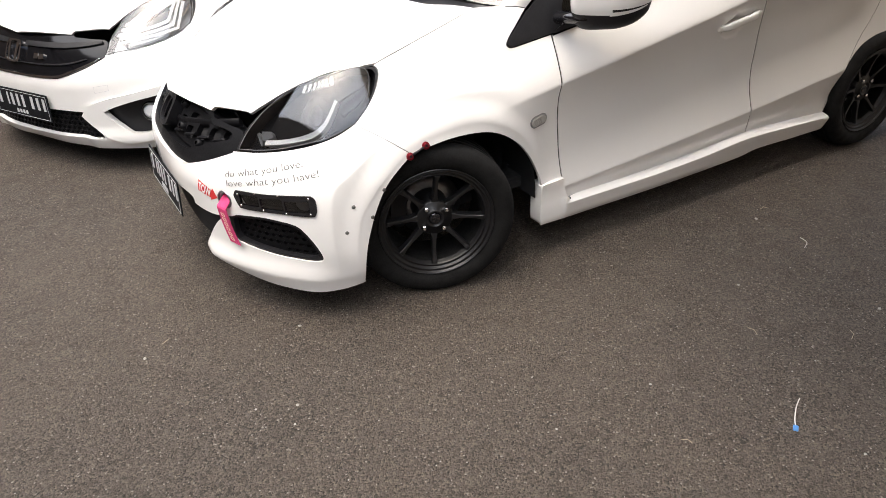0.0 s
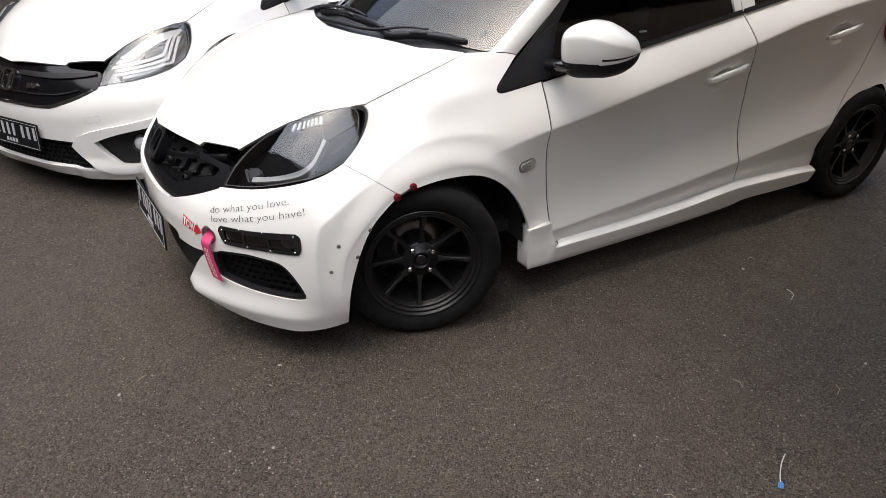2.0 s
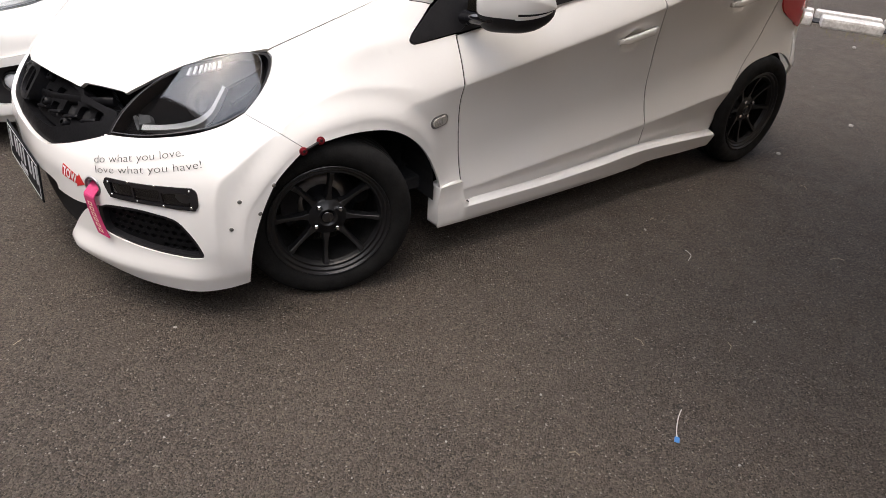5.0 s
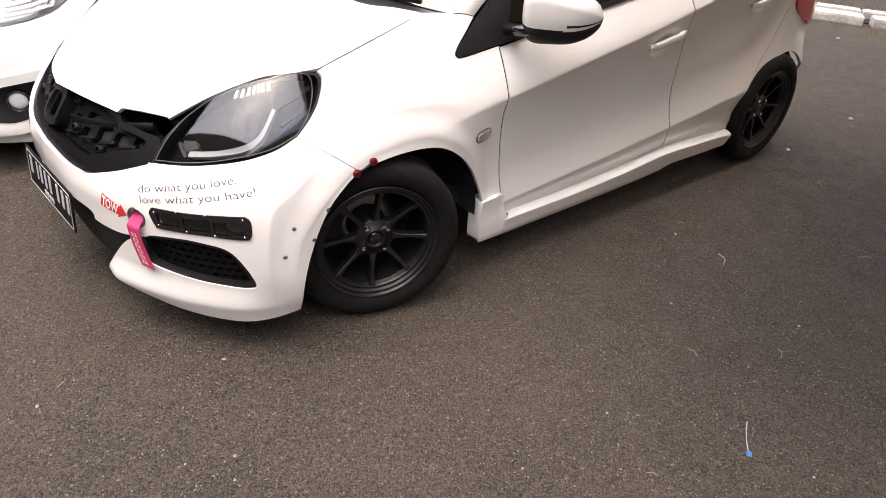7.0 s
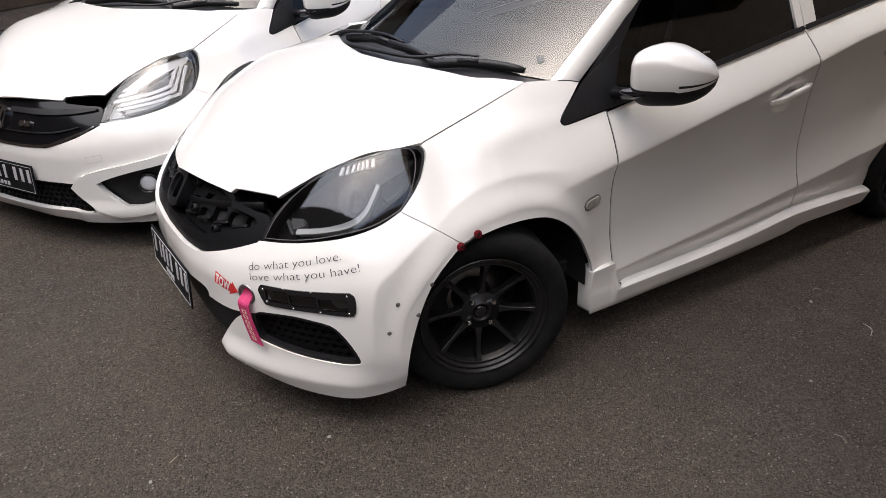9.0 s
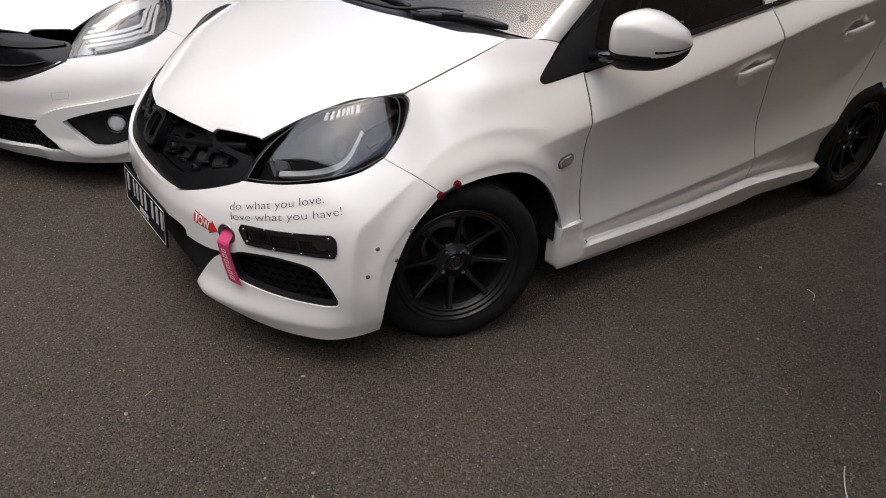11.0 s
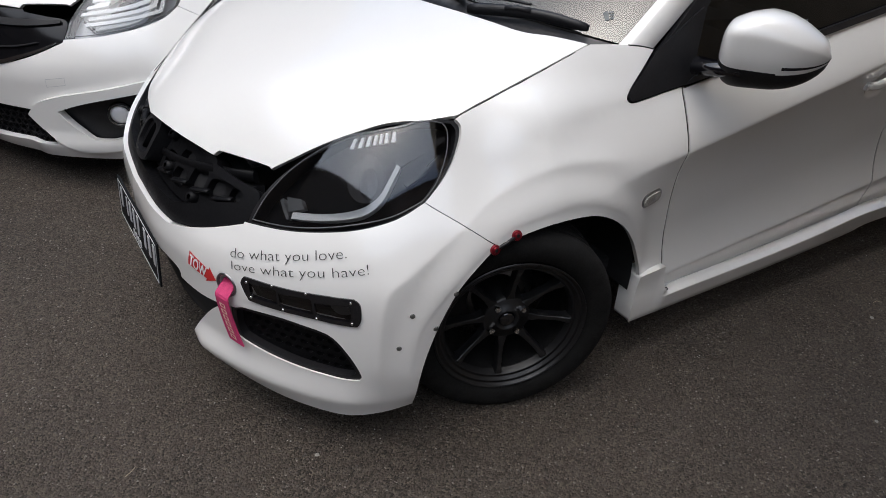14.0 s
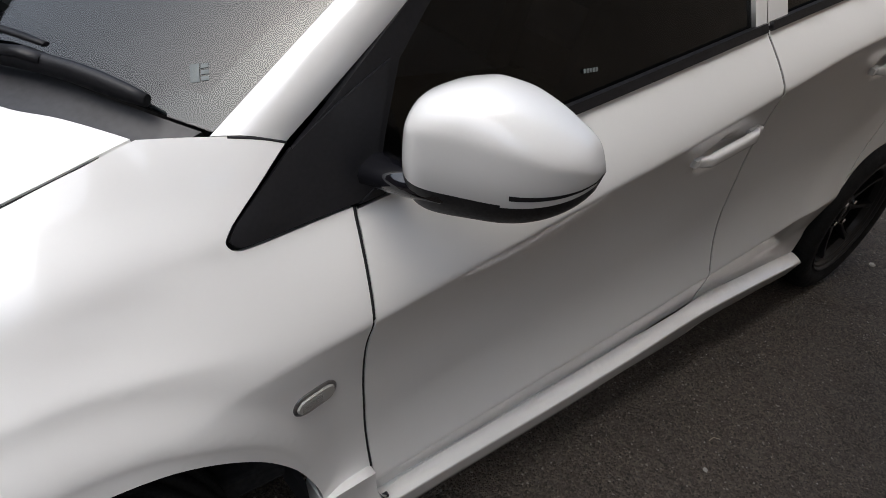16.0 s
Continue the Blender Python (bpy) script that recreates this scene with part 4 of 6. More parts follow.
def hidden_shell(parent):
    """The dark structure behind the gaps, and the wheel wells."""
    liner = lambda cx, r: [(cx + r * math.cos(a), r * math.sin(a) + 0.27) for a in [radians(-4 + 188 * k / 22) for k in range(23)]]
    for cx, r, rim in ((0.055, 0.345, 0.0), (2.365, 0.325, 0.05)):
        for ya, yb in ((rim, 0.30), (2 * MID - rim, 2 * MID - 0.30)):
            bm = bmesh.new()
            rows = []
            for x, z in liner(cx, r):
                z = max(z, 0.13)
                rows.append((bm.verts.new((x, ya, z)), bm.verts.new((x, yb, z))))
            for p, q in zip(rows, rows[1:]):
                bm.faces.new((p[0], p[1], q[1], q[0]))
            bm.faces.new([r[1] for r in rows])
            part("wheel_well", bm, CAVITY, parent, "black wheel well liner")
    under = bmesh.new()
    loop = []
    for k in range(40):
        s = 0.02 + (PLAN_S[-1] - 0.04) * k / 39
        x, y, z = skin(s, 0.42)
        loop.append((x + (0.09 if x < 0 else 0) * (1 - step(-0.3, 0.0, x)), y + 0.06))
    loop = loop + [(x, 2 * MID - y) for x, y in reversed(loop)]
    low = [under.verts.new((x, min(max(y, 0.34), 2 * MID - 0.34), 0.19)) for x, y in loop]
    under.faces.new(low)
    part("underbody", under, CAVITY, parent, "dark underbody")
    inner = line(at_x([(-0.2, 0.60), (0.5, 0.62), (1.5, 0.66), (2.6, 0.7)]), at_x([(2.6, 0.7), (2.6, 1.0)]), at_x([(2.6, 1.0), (1.5, 0.92), (0.6, 0.80), (0.2, 0.84), (-0.1, 0.78)]), at_x([(-0.1, 0.78), (-0.2, 0.60)]))
    both("inner_shell", inner, skin, CAVITY, parent, lift=-0.02, depth=0, fine=0.05)
    inner = line(at_x([(0.44, 0.2), (1.2, 0.2), (2.03, 0.2)]), at_x([(2.03, 0.2), (2.12, 0.6)]), at_x([(2.12, 0.6), (1.2, 0.65), (0.44, 0.6)]), at_x([(0.44, 0.6), (0.44, 0.2)]))
    both("inner_shell", inner, skin, CAVITY, parent, lift=-0.02, depth=0, fine=0.05)
    nose = line([(0.0, 0.15), (0.5, 0.15), (0.9, 0.15), (1.0, 0.2)], [(1.0, 0.2), (1.04, 0.45), (1.15, 0.62)], [(1.15, 0.62), (1.0, 0.66), (0.5, 0.60), (0.0, 0.60)], [(0.0, 0.60), (0.0, 0.15)])
    both("nose_core", nose, skin, CAVITY, parent, lift=-0.075, depth=0, fine=0.05)
    rad = slab(0.04, 0.80, 0.44, 0, at=(-0.52, MID, 0.37))
    part("radiator_core", rad, CAVITY, parent, "dark radiator core")


def headlamp(parent, chrome=False):
    """A swept lamp: smoked inside, frosted strip, round reflector and clear lens."""
    loop = line(LAMP_LOW, LAMP_BACK, LAMP_TOP)
    mid = (0.86, 0.69)
    shrink = lambda k: [(mid[0] + (s - mid[0]) * k, mid[1] + (z - mid[1]) * k) for s, z in loop]
    house, house_r = both("headlamp", shrink(0.985), skin, LAMP_SILVER if chrome else LAMP_HOUSE, parent, "clear headlamp with silver inside" if chrome else "smoked headlamp with dark inside", lift=-0.055, depth=0.0, fine=0.03, even=0.04)
    rim_mesh = sheet_mesh("lamp_rim", loop, skin, lift=-0.011, depth=0.05, fine=0.015, holes=[shrink(0.965)], even=0.02)
    dome_at = lambda s0, z0, a, c, deep, rise: lambda s, z: tuple(on_skin(s, z, deep + rise * max(1 - ((s - s0) / a) ** 2 - ((z - z0) / c) ** 2, 0) ** 0.6)[0])
    oval = lambda s0, z0, a, c: [(s0 + a * math.cos(q), z0 + c * math.sin(q)) for q in [2 * math.pi * k / 32 for k in range(32)]]
    # the lens: one smooth shell fitted to the skin round the lamp
    spots = [(s, z) for s in np.linspace(0.56, 1.15, 30) for z in np.linspace(0.57, 0.81, 16) if inside((s, z), [loop])]
    terms = lambda s, z: np.array([1, s, z, s * s, s * z, z * z])
    shell = np.linalg.lstsq(np.array([terms(*q) for q in spots]), np.array([skin(*q)[:2] for q in spots]), rcond=None)[0]

    def lens_face(s, z):
        x, y = terms(s, z) @ shell
        swell = 0.010 - 2.4 * (z - 0.705 - 0.25 * (s - 0.86)) ** 2 - 0.20 * (s - 0.90) ** 2
        return float(x) - 0.6 * swell, float(y) - 0.7 * swell, z

    for owner, flip in ((house, False), (house_r, True)):
        def inner(name, outline, mat, label="", fn=skin, **more):
            mesh = sheet_mesh(name, outline, fn, even=0.02, **more)
            return part(name, flip_mesh(mesh) if flip else mesh, mat, owner, label)
        inner("lens", shrink(0.99), LENS, "clear glossy lens", fn=lens_face, depth=0.0, fine=0.014).visible_shadow = False
        part("lamp_rim", flip_mesh(rim_mesh) if flip else rim_mesh, PLASTIC, owner, "black lamp surround")
        lower = [(0.66, 0.602), (0.76, 0.616), (0.86, 0.636), (0.915, 0.660), (0.950, 0.690), (0.985, 0.722)]
        upper = [(0.975, 0.727), (0.940, 0.696), (0.905, 0.669), (0.852, 0.648), (0.76, 0.628), (0.66, 0.615)]
        inner("light_strip", line(lower, [lower[-1], upper[0]], upper, [upper[-1], lower[0]]), LAMP_STRIP, "pale frosted light strip", lift=-0.018, depth=0.03, fine=0.02)
        inner("corner_reflector", [(0.640, 0.612), (0.682, 0.626), (0.664, 0.640), (0.622, 0.636)], LAMP_TRIM, lift=-0.026, depth=0.02, fine=0.02)
        inner("corner_fin", [(0.612, 0.626), (0.648, 0.598), (0.654, 0.602), (0.618, 0.631)], LAMP_TRIM, lift=-0.018, depth=0.02, fine=0.02)
        # the stepped shelf beside the strip, and the round reflector over it
        inner("lamp_shelf", line([(0.99, 0.724), (1.08, 0.752), (1.13, 0.772)], [(1.13, 0.772), (1.12, 0.778), (1.03, 0.752), (0.965, 0.735)]), CHROME if chrome else SATIN, lift=-0.026, depth=0.02, fine=0.02)
        inner("lamp_shelf", line([(1.0, 0.69), (1.07, 0.715), (1.11, 0.74)], [(1.11, 0.74), (1.105, 0.745), (1.06, 0.722), (0.99, 0.697)]), CHROME if chrome else SATIN, lift=-0.03, depth=0.02, fine=0.02)
        inner("reflector_bowl", oval(0.84, 0.700, 0.070, 0.038), LAMP_HOUSE if chrome else LAMP_DULL, "dark lamp pocket" if chrome else "round grey reflector", fn=dome_at(0.84, 0.700, 0.070, 0.038, -0.05, 0.022), depth=0.01, fine=0.012)
        inner("projector", oval(0.865, 0.690, 0.034, 0.024), GLOSSY, "dark projector lamp", fn=dome_at(0.865, 0.690, 0.034, 0.024, -0.026, 0.012), depth=0.015, fine=0.008)
        bead = [lens_face(s, z) for s, z in cut(shrink(0.945), 0.02)]
        bead = tube([Vector(p) for p in bead + bead[:1]], 0.0013, 6)
        place = bpy.data.meshes.new("lens_bead")
        bead.to_mesh(place)
        bead.free()
        part("lens_bead", flip_mesh(place) if flip else place, LAMP_TRIM, owner, "thin grey moulded line")
        if not chrome:
            for k in range(7):
                s0, z0 = 0.775 + 0.031 * k, 0.738 + 0.0045 * k
                inner("reflector_fin", [(s0, z0), (s0 + 0.016, z0 + 0.002), (s0 + 0.022, z0 + 0.021), (s0 + 0.010, z0 + 0.019)], LAMP_SILVER, "bright reflector fin", lift=-0.014, depth=0.008, fine=0.02)
        if chrome:
            inner("upper_reflector", line([(0.655, 0.662), (0.79, 0.708), (0.94, 0.738), (1.085, 0.763)], [(1.085, 0.763), (1.115, 0.788)], [(1.115, 0.788), (0.95, 0.771), (0.80, 0.747), (0.68, 0.702)], [(0.68, 0.702), (0.655, 0.662)]), LAMP_FIN, "bright upper reflector", lift=-0.016, depth=0.02, fine=0.02)
            inner("lamp_pocket", line([(0.70, 0.640), (0.80, 0.652), (0.92, 0.680)], [(0.92, 0.680), (0.975, 0.728)], [(0.975, 0.728), (0.86, 0.712), (0.77, 0.685)], [(0.77, 0.685), (0.70, 0.640)]), GLOSSY, "dark projector pocket", lift=-0.020, depth=0.01, fine=0.02)
            for k in range(3):
                foot, knee, tip = (0.625 + 0.012 * k, 0.612 + 0.017 * k), (0.965 - 0.018 * k, 0.652 + 0.016 * k), (1.085 - 0.020 * k, 0.752 + 0.006 * k)
                inner("lamp_fin", line([foot, knee], [knee, tip], [tip, (tip[0] - 0.014, tip[1] + 0.006)], [(tip[0] - 0.014, tip[1] + 0.006), (knee[0] - 0.010, knee[1] + 0.009)], [(knee[0] - 0.010, knee[1] + 0.009), (foot[0] - 0.006, foot[1] + 0.009)], [(foot[0] - 0.006, foot[1] + 0.009), foot]), LAMP_FIN, "white frosted light guide", lift=-0.014, depth=0.02, fine=0.02)
            for k in range(3):
                inner("lamp_fin", [(0.60 + 0.022 * k, 0.640 + 0.020 * k), (0.70 + 0.015 * k, 0.655 + 0.018 * k), (0.708 + 0.015 * k, 0.665 + 0.018 * k), (0.608 + 0.022 * k, 0.650 + 0.020 * k)], LAMP_FIN, lift=-0.012, depth=0.012, fine=0.02)
    return house


def bumper_tuned(parent):
    """The open-nosed bumper with a white lip, black vents and riveted edge."""
    top = [(0.0, 0.474), (0.12, 0.474), (0.29, 0.477)]
    rise = [(0.29, 0.477), (0.36, 0.497), (0.448, 0.525), (0.547, 0.562)]
    foot = [(1.0, 0.138), (0.92, 0.124), (0.80, 0.120), (0.662, 0.128), (0.52, 0.150), (0.42, 0.172), (0.368, 0.190)]
    fin = [(0.368, 0.190), (0.405, 0.245), (0.456, 0.306), (0.49, 0.334), (0.512, 0.336)]
    shelf = [(0.512, 0.336), (0.522, 0.30), (0.545, 0.275), (0.60, 0.264), (0.723, 0.252), (0.83, 0.247), (0.868, 0.250)]
    vent = [(0.868, 0.250), (0.872, 0.268), (0.849, 0.316), (0.81, 0.364), (0.77, 0.378)]
    over = [(0.77, 0.378), (0.682, 0.384), (0.58, 0.372), (0.542, 0.358), (0.45, 0.342), (0.34, 0.345)]
    mid = [(0.34, 0.345), (0.30, 0.375), (0.0, 0.375)]
    half = line(top, rise, LAMP_LOW, NEAR_SEAM, ARCH_FRONT, foot, fin, shelf, vent, over, mid)
    half = [q for q in half if q[0] > 1e-3]
    loop = [(0.0, 0.474)] + half + [(0.0, 0.375)] + [(-s, z) for s, z in reversed(half)]
    fog = line([(0.579, 0.442), (0.585, 0.455), (0.60, 0.459), (0.70, 0.463), (0.833, 0.471), (0.855, 0.469), (0.866, 0.458), (0.868, 0.43), (0.862, 0.416), (0.847, 0.411), (0.736, 0.411), (0.615, 0.407), (0.598, 0.412), (0.579, 0.442)])
    hole = [(s, z) for s, z in fog]
    tow = [(0.527 + 0.026 * math.cos(a), 0.416 + 0.021 * math.sin(a)) for a in [2 * math.pi * k / 20 for k in range(20)]]
    other = lambda l: [(-s, z) for s, z in l]
    # the loop runs clockwise from above; turn it
    bumper = panel("front_bumper", loop[::-1], skin, PAINT, parent, "white front bumper with a splitter lip", fine=0.018, depth=0.02, holes=[hole, other(hole), tow], folds=[[q for q in FLARE if q[1] > 0.2 and q[0] < 1.17], [q for q in LIP if q[1] > 0.2 and q[0] < 1.24]])
    # fog openings
    c = (0.722, 0.437)
    grow = lambda k, kk: [(c[0] + (s - c[0]) * k, c[1] + (z - c[1]) * kk) for s, z in fog]
    for sign in (1, -1):
        side = (lambda l: l) if sign == 1 else other
        wins = []
        for a, b in ((0.604, 0.675), (0.683, 0.762), (0.771, 0.850)):
            wins.append(line([(a, 0.424), (a + 0.004, 0.418), (b - 0.005, 0.421), (b, 0.427)], [(b, 0.427), (b - 0.003, 0.452), (b - 0.008, 0.457)], [(b - 0.008, 0.457), (a - 0.006, 0.450)], [(a - 0.006, 0.450), (a, 0.424)]))
        frame_ = panel("fog_cover", side(grow(1.03, 1.10)), skin, GLOSSY, bumper, "gloss black riveted fog light cover", lift=0.004, depth=0.010, fine=0.02, holes=[side(w) for w in wins])
        for w in wins:
            panel("cover_pane", side([(0.7 + (s - 0.7) * 1.0, z) for s, z in w]), skin, SMOKED, frame_, "smoked clear cover pane", lift=0.0005, depth=0, fine=0.02).visible_shadow = False
        panel("fog_recess", side(grow(0.98, 0.98)), skin, LAMP_HOUSE, bumper, lift=-0.035, depth=0, fine=0.03)
        lamp = [(0.822 + 0.028 * math.cos(a), 0.438 + 0.020 * math.sin(a)) for a in [2 * math.pi * k / 20 for k in range(20)]]
        panel("fog_reflector", side(lamp), skin, LAMP_TRIM, bumper, "dull fog reflector", lift=-0.022, depth=0.02, fine=0.02)
        for s, z in ((0.592, 0.449), (0.66, 0.463), (0.745, 0.467), (0.848, 0.466), (0.605, 0.415), (0.69, 0.412), (0.772, 0.412), (0.852, 0.417)):
            p, n, du = on_skin(sign * s, z, 0.004)
            part("screw", place_bm(screw(0.0038, 0.003), facing(p, n, du)), CHROME, frame_)
        # lower vent with its mesh
        outline = line([(0.545, 0.272), (0.60, 0.262), (0.723, 0.250), (0.83, 0.245), (0.872, 0.250)], [(0.872, 0.250), (0.875, 0.268), (0.851, 0.318), (0.813, 0.366), (0.772, 0.380)], [(0.772, 0.380), (0.682, 0.386), (0.58, 0.374), (0.53, 0.360)], [(0.53, 0.360), (0.53, 0.30), (0.545, 0.272)])
        inner_v = [(0.70 + (s - 0.70) * 0.90, 0.315 + (z - 0.315) * 0.82) for s, z in outline]
        panel("vent_frame", side(outline), skin, PLASTIC, bumper, "black plastic vent frame", lift=-0.004, depth=0.03, fine=0.02, holes=[side(inner_v)])
        mesh_holes = []
        for r in range(5):
            for q in range(12):
                s0, z0 = 0.555 + 0.028 * q + (0.014 if r % 2 else 0), 0.268 + 0.022 * r
                cell = [(s0 + 0.0115 * math.cos(a), z0 + 0.0075 * math.sin(a)) for a in [math.pi * k / 3 for k in range(6)]]
                if all(inside(q_, [inner_v]) for q_ in cell):
                    mesh_holes.append(side(cell))
        panel("vent_mesh", side([(0.70 + (s - 0.70) * 0.97, 0.315 + (z - 0.315) * 0.95) for s, z in outline]), skin, GRILLE, bumper, "black honeycomb vent mesh", lift=-0.024, depth=0.012, fine=0.05, holes=mesh_holes)
        # rivets near the wheel
        for x, z in ((-0.317, 0.431), (-0.262, 0.385), (-0.345, 0.347), (-0.216, 0.468)):
            p, n, du = on_skin(sign * s_at_x(x), z)
            part("rivet", place_bm(screw(0.0064, 0.0026), facing(p, n, du)), RIVET, bumper, "grey rivet")
    # the dark middle below the plate
    centre = line([(-0.46, 0.35), (-0.2, 0.37), (0.2, 0.37), (0.46, 0.35)], [(0.46, 0.35), (0.50, 0.29), (0.40, 0.20), (0.38, 0.155)], [(0.38, 0.155), (0.0, 0.15), (-0.38, 0.155)], [(-0.38, 0.155), (-0.40, 0.20), (-0.50, 0.29), (-0.46, 0.35)])
    panel("lower_grille", centre[::-1], skin, CAVITY, bumper, "dark open lower grille", lift=-0.05, depth=0, fine=0.05)
    return bumper


def open_grille(parent):
    """The stripped grille: a black tray with ribs, frames and a bare badge mount."""
    foot = [(0.0, 0.477), (0.12, 0.477), (0.29, 0.480)]
    rise = [(0.29, 0.480), (0.36, 0.500), (0.448, 0.528), (0.543, 0.565)]
    top = [(0.543, 0.565), (0.551, 0.62), (0.47, 0.628), (0.36, 0.632)]
    brow = [(0.36, 0.632), (0.33, 0.645), (0.2, 0.662), (0.0, 0.672)]
    half = [q for q in line(foot, rise, top, brow) if q[0] > 1e-3]
    loop = [(0.0, 0.477)] + half + [(0.0, 0.672)] + [(-s, z) for s, z in reversed(half)]
    loop = loop[::-1]
    back = panel("grille", [(s * 0.99, z) for s, z in loop], skin, CAVITY, parent, "stripped black grille with bare brackets", lift=-0.055, depth=0.0, fine=0.03)
    c = (0.0, 0.572)
    band_in = [(0.0, 0.520)] + [q for q in line([(0.0, 0.520), (0.12, 0.519), (0.27, 0.523)], [(0.27, 0.523), (0.34, 0.545), (0.42, 0.572), (0.497, 0.592)], [(0.497, 0.592), (0.49, 0.612), (0.36, 0.616)], [(0.36, 0.616), (0.33, 0.632), (0.2, 0.648), (0.0, 0.657)]) if q[0] > 1e-3] + [(0.0, 0.657)]
    band_in = band_in + [(-s, z) for s, z in reversed(band_in[1:-1])]
    panel("grille_band", loop, skin, GRILLE, back, "satin black lower grille band", lift=-0.012, depth=0.045, fine=0.025, holes=[band_in])
    # badge mount: a bare rounded ring
    def ring(s0, z0, w, h, k):
        return [(s0 + w * k * (abs(math.cos(a)) ** 0.6) * (1 if math.cos(a) > 0 else -1), z0 + h * k * (abs(math.sin(a)) ** 0.6) * (1 if math.sin(a) > 0 else -1)) for a in [2 * math.pi * i / 32 for i in range(32)]]
    panel("badge_mount", ring(0, 0.585, 0.062, 0.052, 1.0), skin, SATIN, back, "bare badge mounting ring", lift=-0.002, depth=0.05, fine=0.02, holes=[ring(0, 0.585, 0.062, 0.052, 0.72)])
    for s0 in (-0.03, 0.03):
        panel("badge_bracket", [(s0 - 0.008, 0.55), (s0 + 0.008, 0.55), (s0 + 0.012, 0.62), (s0 - 0.012, 0.62)], skin, GRILLE, back, lift=-0.012, depth=0.03, fine=0.02)
    for sign in (1, -1):
        flip_s = lambda l: [(sign * s, z) for s, z in l]
        core = line([(0.075, 0.528), (0.27, 0.528)], [(0.27, 0.528), (0.36, 0.552), (0.43, 0.575), (0.498, 0.596)], [(0.498, 0.596), (0.49, 0.618), (0.36, 0.622), (0.30, 0.634), (0.075, 0.648)], [(0.075, 0.648), (0.075, 0.528)])
        pockets = [flip_s(ring(s0, z0, w, h, 1.0)) for s0, z0, w, h in ((0.125, 0.578, 0.030, 0.024), (0.205, 0.566, 0.034, 0.020), (0.20, 0.612, 0.036, 0.014), (0.287, 0.586, 0.034, 0.028), (0.372, 0.590, 0.036, 0.019), (0.450, 0.600, 0.022, 0.012))]
        panel("bracket_frame", flip_s(core), skin, GRILLE, back, "moulded black core with open pockets", lift=-0.036, depth=0.03, fine=0.02, holes=pockets)
        for q in range(4):
            ledge = [on_skin(sign * (0.10 + 0.095 * q + 0.07 * k / 4), 0.545 + 0.010 * q + 0.004 * k, -0.030)[0] for k in range(5)]
            part("bracket_ledge", tube(ledge, 0.006, 8, squash=(1.6, 0.8)), GRILLE, back)
        for s0, z0 in ((0.09, 0.63), (0.15, 0.57), (0.31, 0.55)):
            p, n, du = on_skin(sign * s0, z0, -0.03)
            part("bracket_boss", place_bm(ring_mesh([(0.006, 0.014), (0.012, 0.014), (0.014, 0.0), (0.016, -0.03)], 14, "Z"), facing(p, n, du)), GRILLE, back)
        bar = [on_skin(sign * (0.06 + 0.07 * k), 0.575 + 0.012 * k, -0.042)[0] for k in range(7)]
        part("cross_rib", tube(bar, 0.012, 8, squash=(0.7, 1.3)), GRILLE, back)
    return back


def side_skirt(parent):
    """The white add-on sill with its raised front block."""
    top = at_x([(0.418, 0.299), (0.518, 0.303)])
    drop = at_x([(0.518, 0.303), (0.524, 0.25), (0.536, 0.222), (0.56, 0.214)])
    run = at_x([(0.56, 0.214), (0.88, 0.211), (1.23, 0.222), (1.55, 0.243), (1.8, 0.236), (2.055, 0.226)])
    end = at_x([(2.055, 0.226), (2.066, 0.215), (2.060, 0.156), (2.048, 0.147)])
    low = at_x([(2.048, 0.147), (1.85, 0.145), (1.62, 0.150), (1.50, 0.136), (1.236, 0.127), (0.88, 0.125), (0.568, 0.129), (0.415, 0.136)])
    nose = at_x([(0.415, 0.136), (0.412, 0.2), (0.418, 0.299)])

    long_line = smooth_curve([0.53, 0.56, 0.88, 1.23, 1.55, 1.8, 2.07], [0.216, 0.214, 0.211, 0.222, 0.243, 0.236, 0.226])
    roof_line = lambda x: long_line(x) if x > 0.53 else 0.310 - 0.094 * step(0.505, 0.53, x)

    def on_skirt(s, z):
        x = plan_x(s)
        k = min(max((z - roof_line(x) + 0.016) / 0.016, 0), 1) * step(0.535, 0.56, x)
        out = 0.024 * (1 - k) + (0.006 - side_inset(x, z) * step(0.53, 0.60, x)) * k
        out -= (0.012 + 0.014 * step(0.8, 2.0, x)) * min(max((roof_line(x) - 0.016 - z) / 0.075, 0), 1) + 0.006 * min(max((0.140 - z) / 0.015, 0), 1) + 0.013 * step(0.19, 0.29, z) * (1 - step(0.53, 0.55, x))
        return x, plan_y(s) - out, z

    for side in (1, -1):
        part("skirt_clip", slab(0.016, 0.010, 0.007, 0.002, at=(0.545, MID - side * (MID + 0.016), 0.213)), CAVITY, parent, "small dark clip")
    for o in both("side_skirt", line(top, drop, run, end, low, nose)[::-1], on_skirt, PAINT, parent, "white add-on side skirt", depth=0.06, fine=0.02, even=0.002, folds=[[(s_at_x(0.55 + 0.014 * k), roof_line(0.55 + 0.014 * k) - 0.016) for k in range(106)]]):
        pass


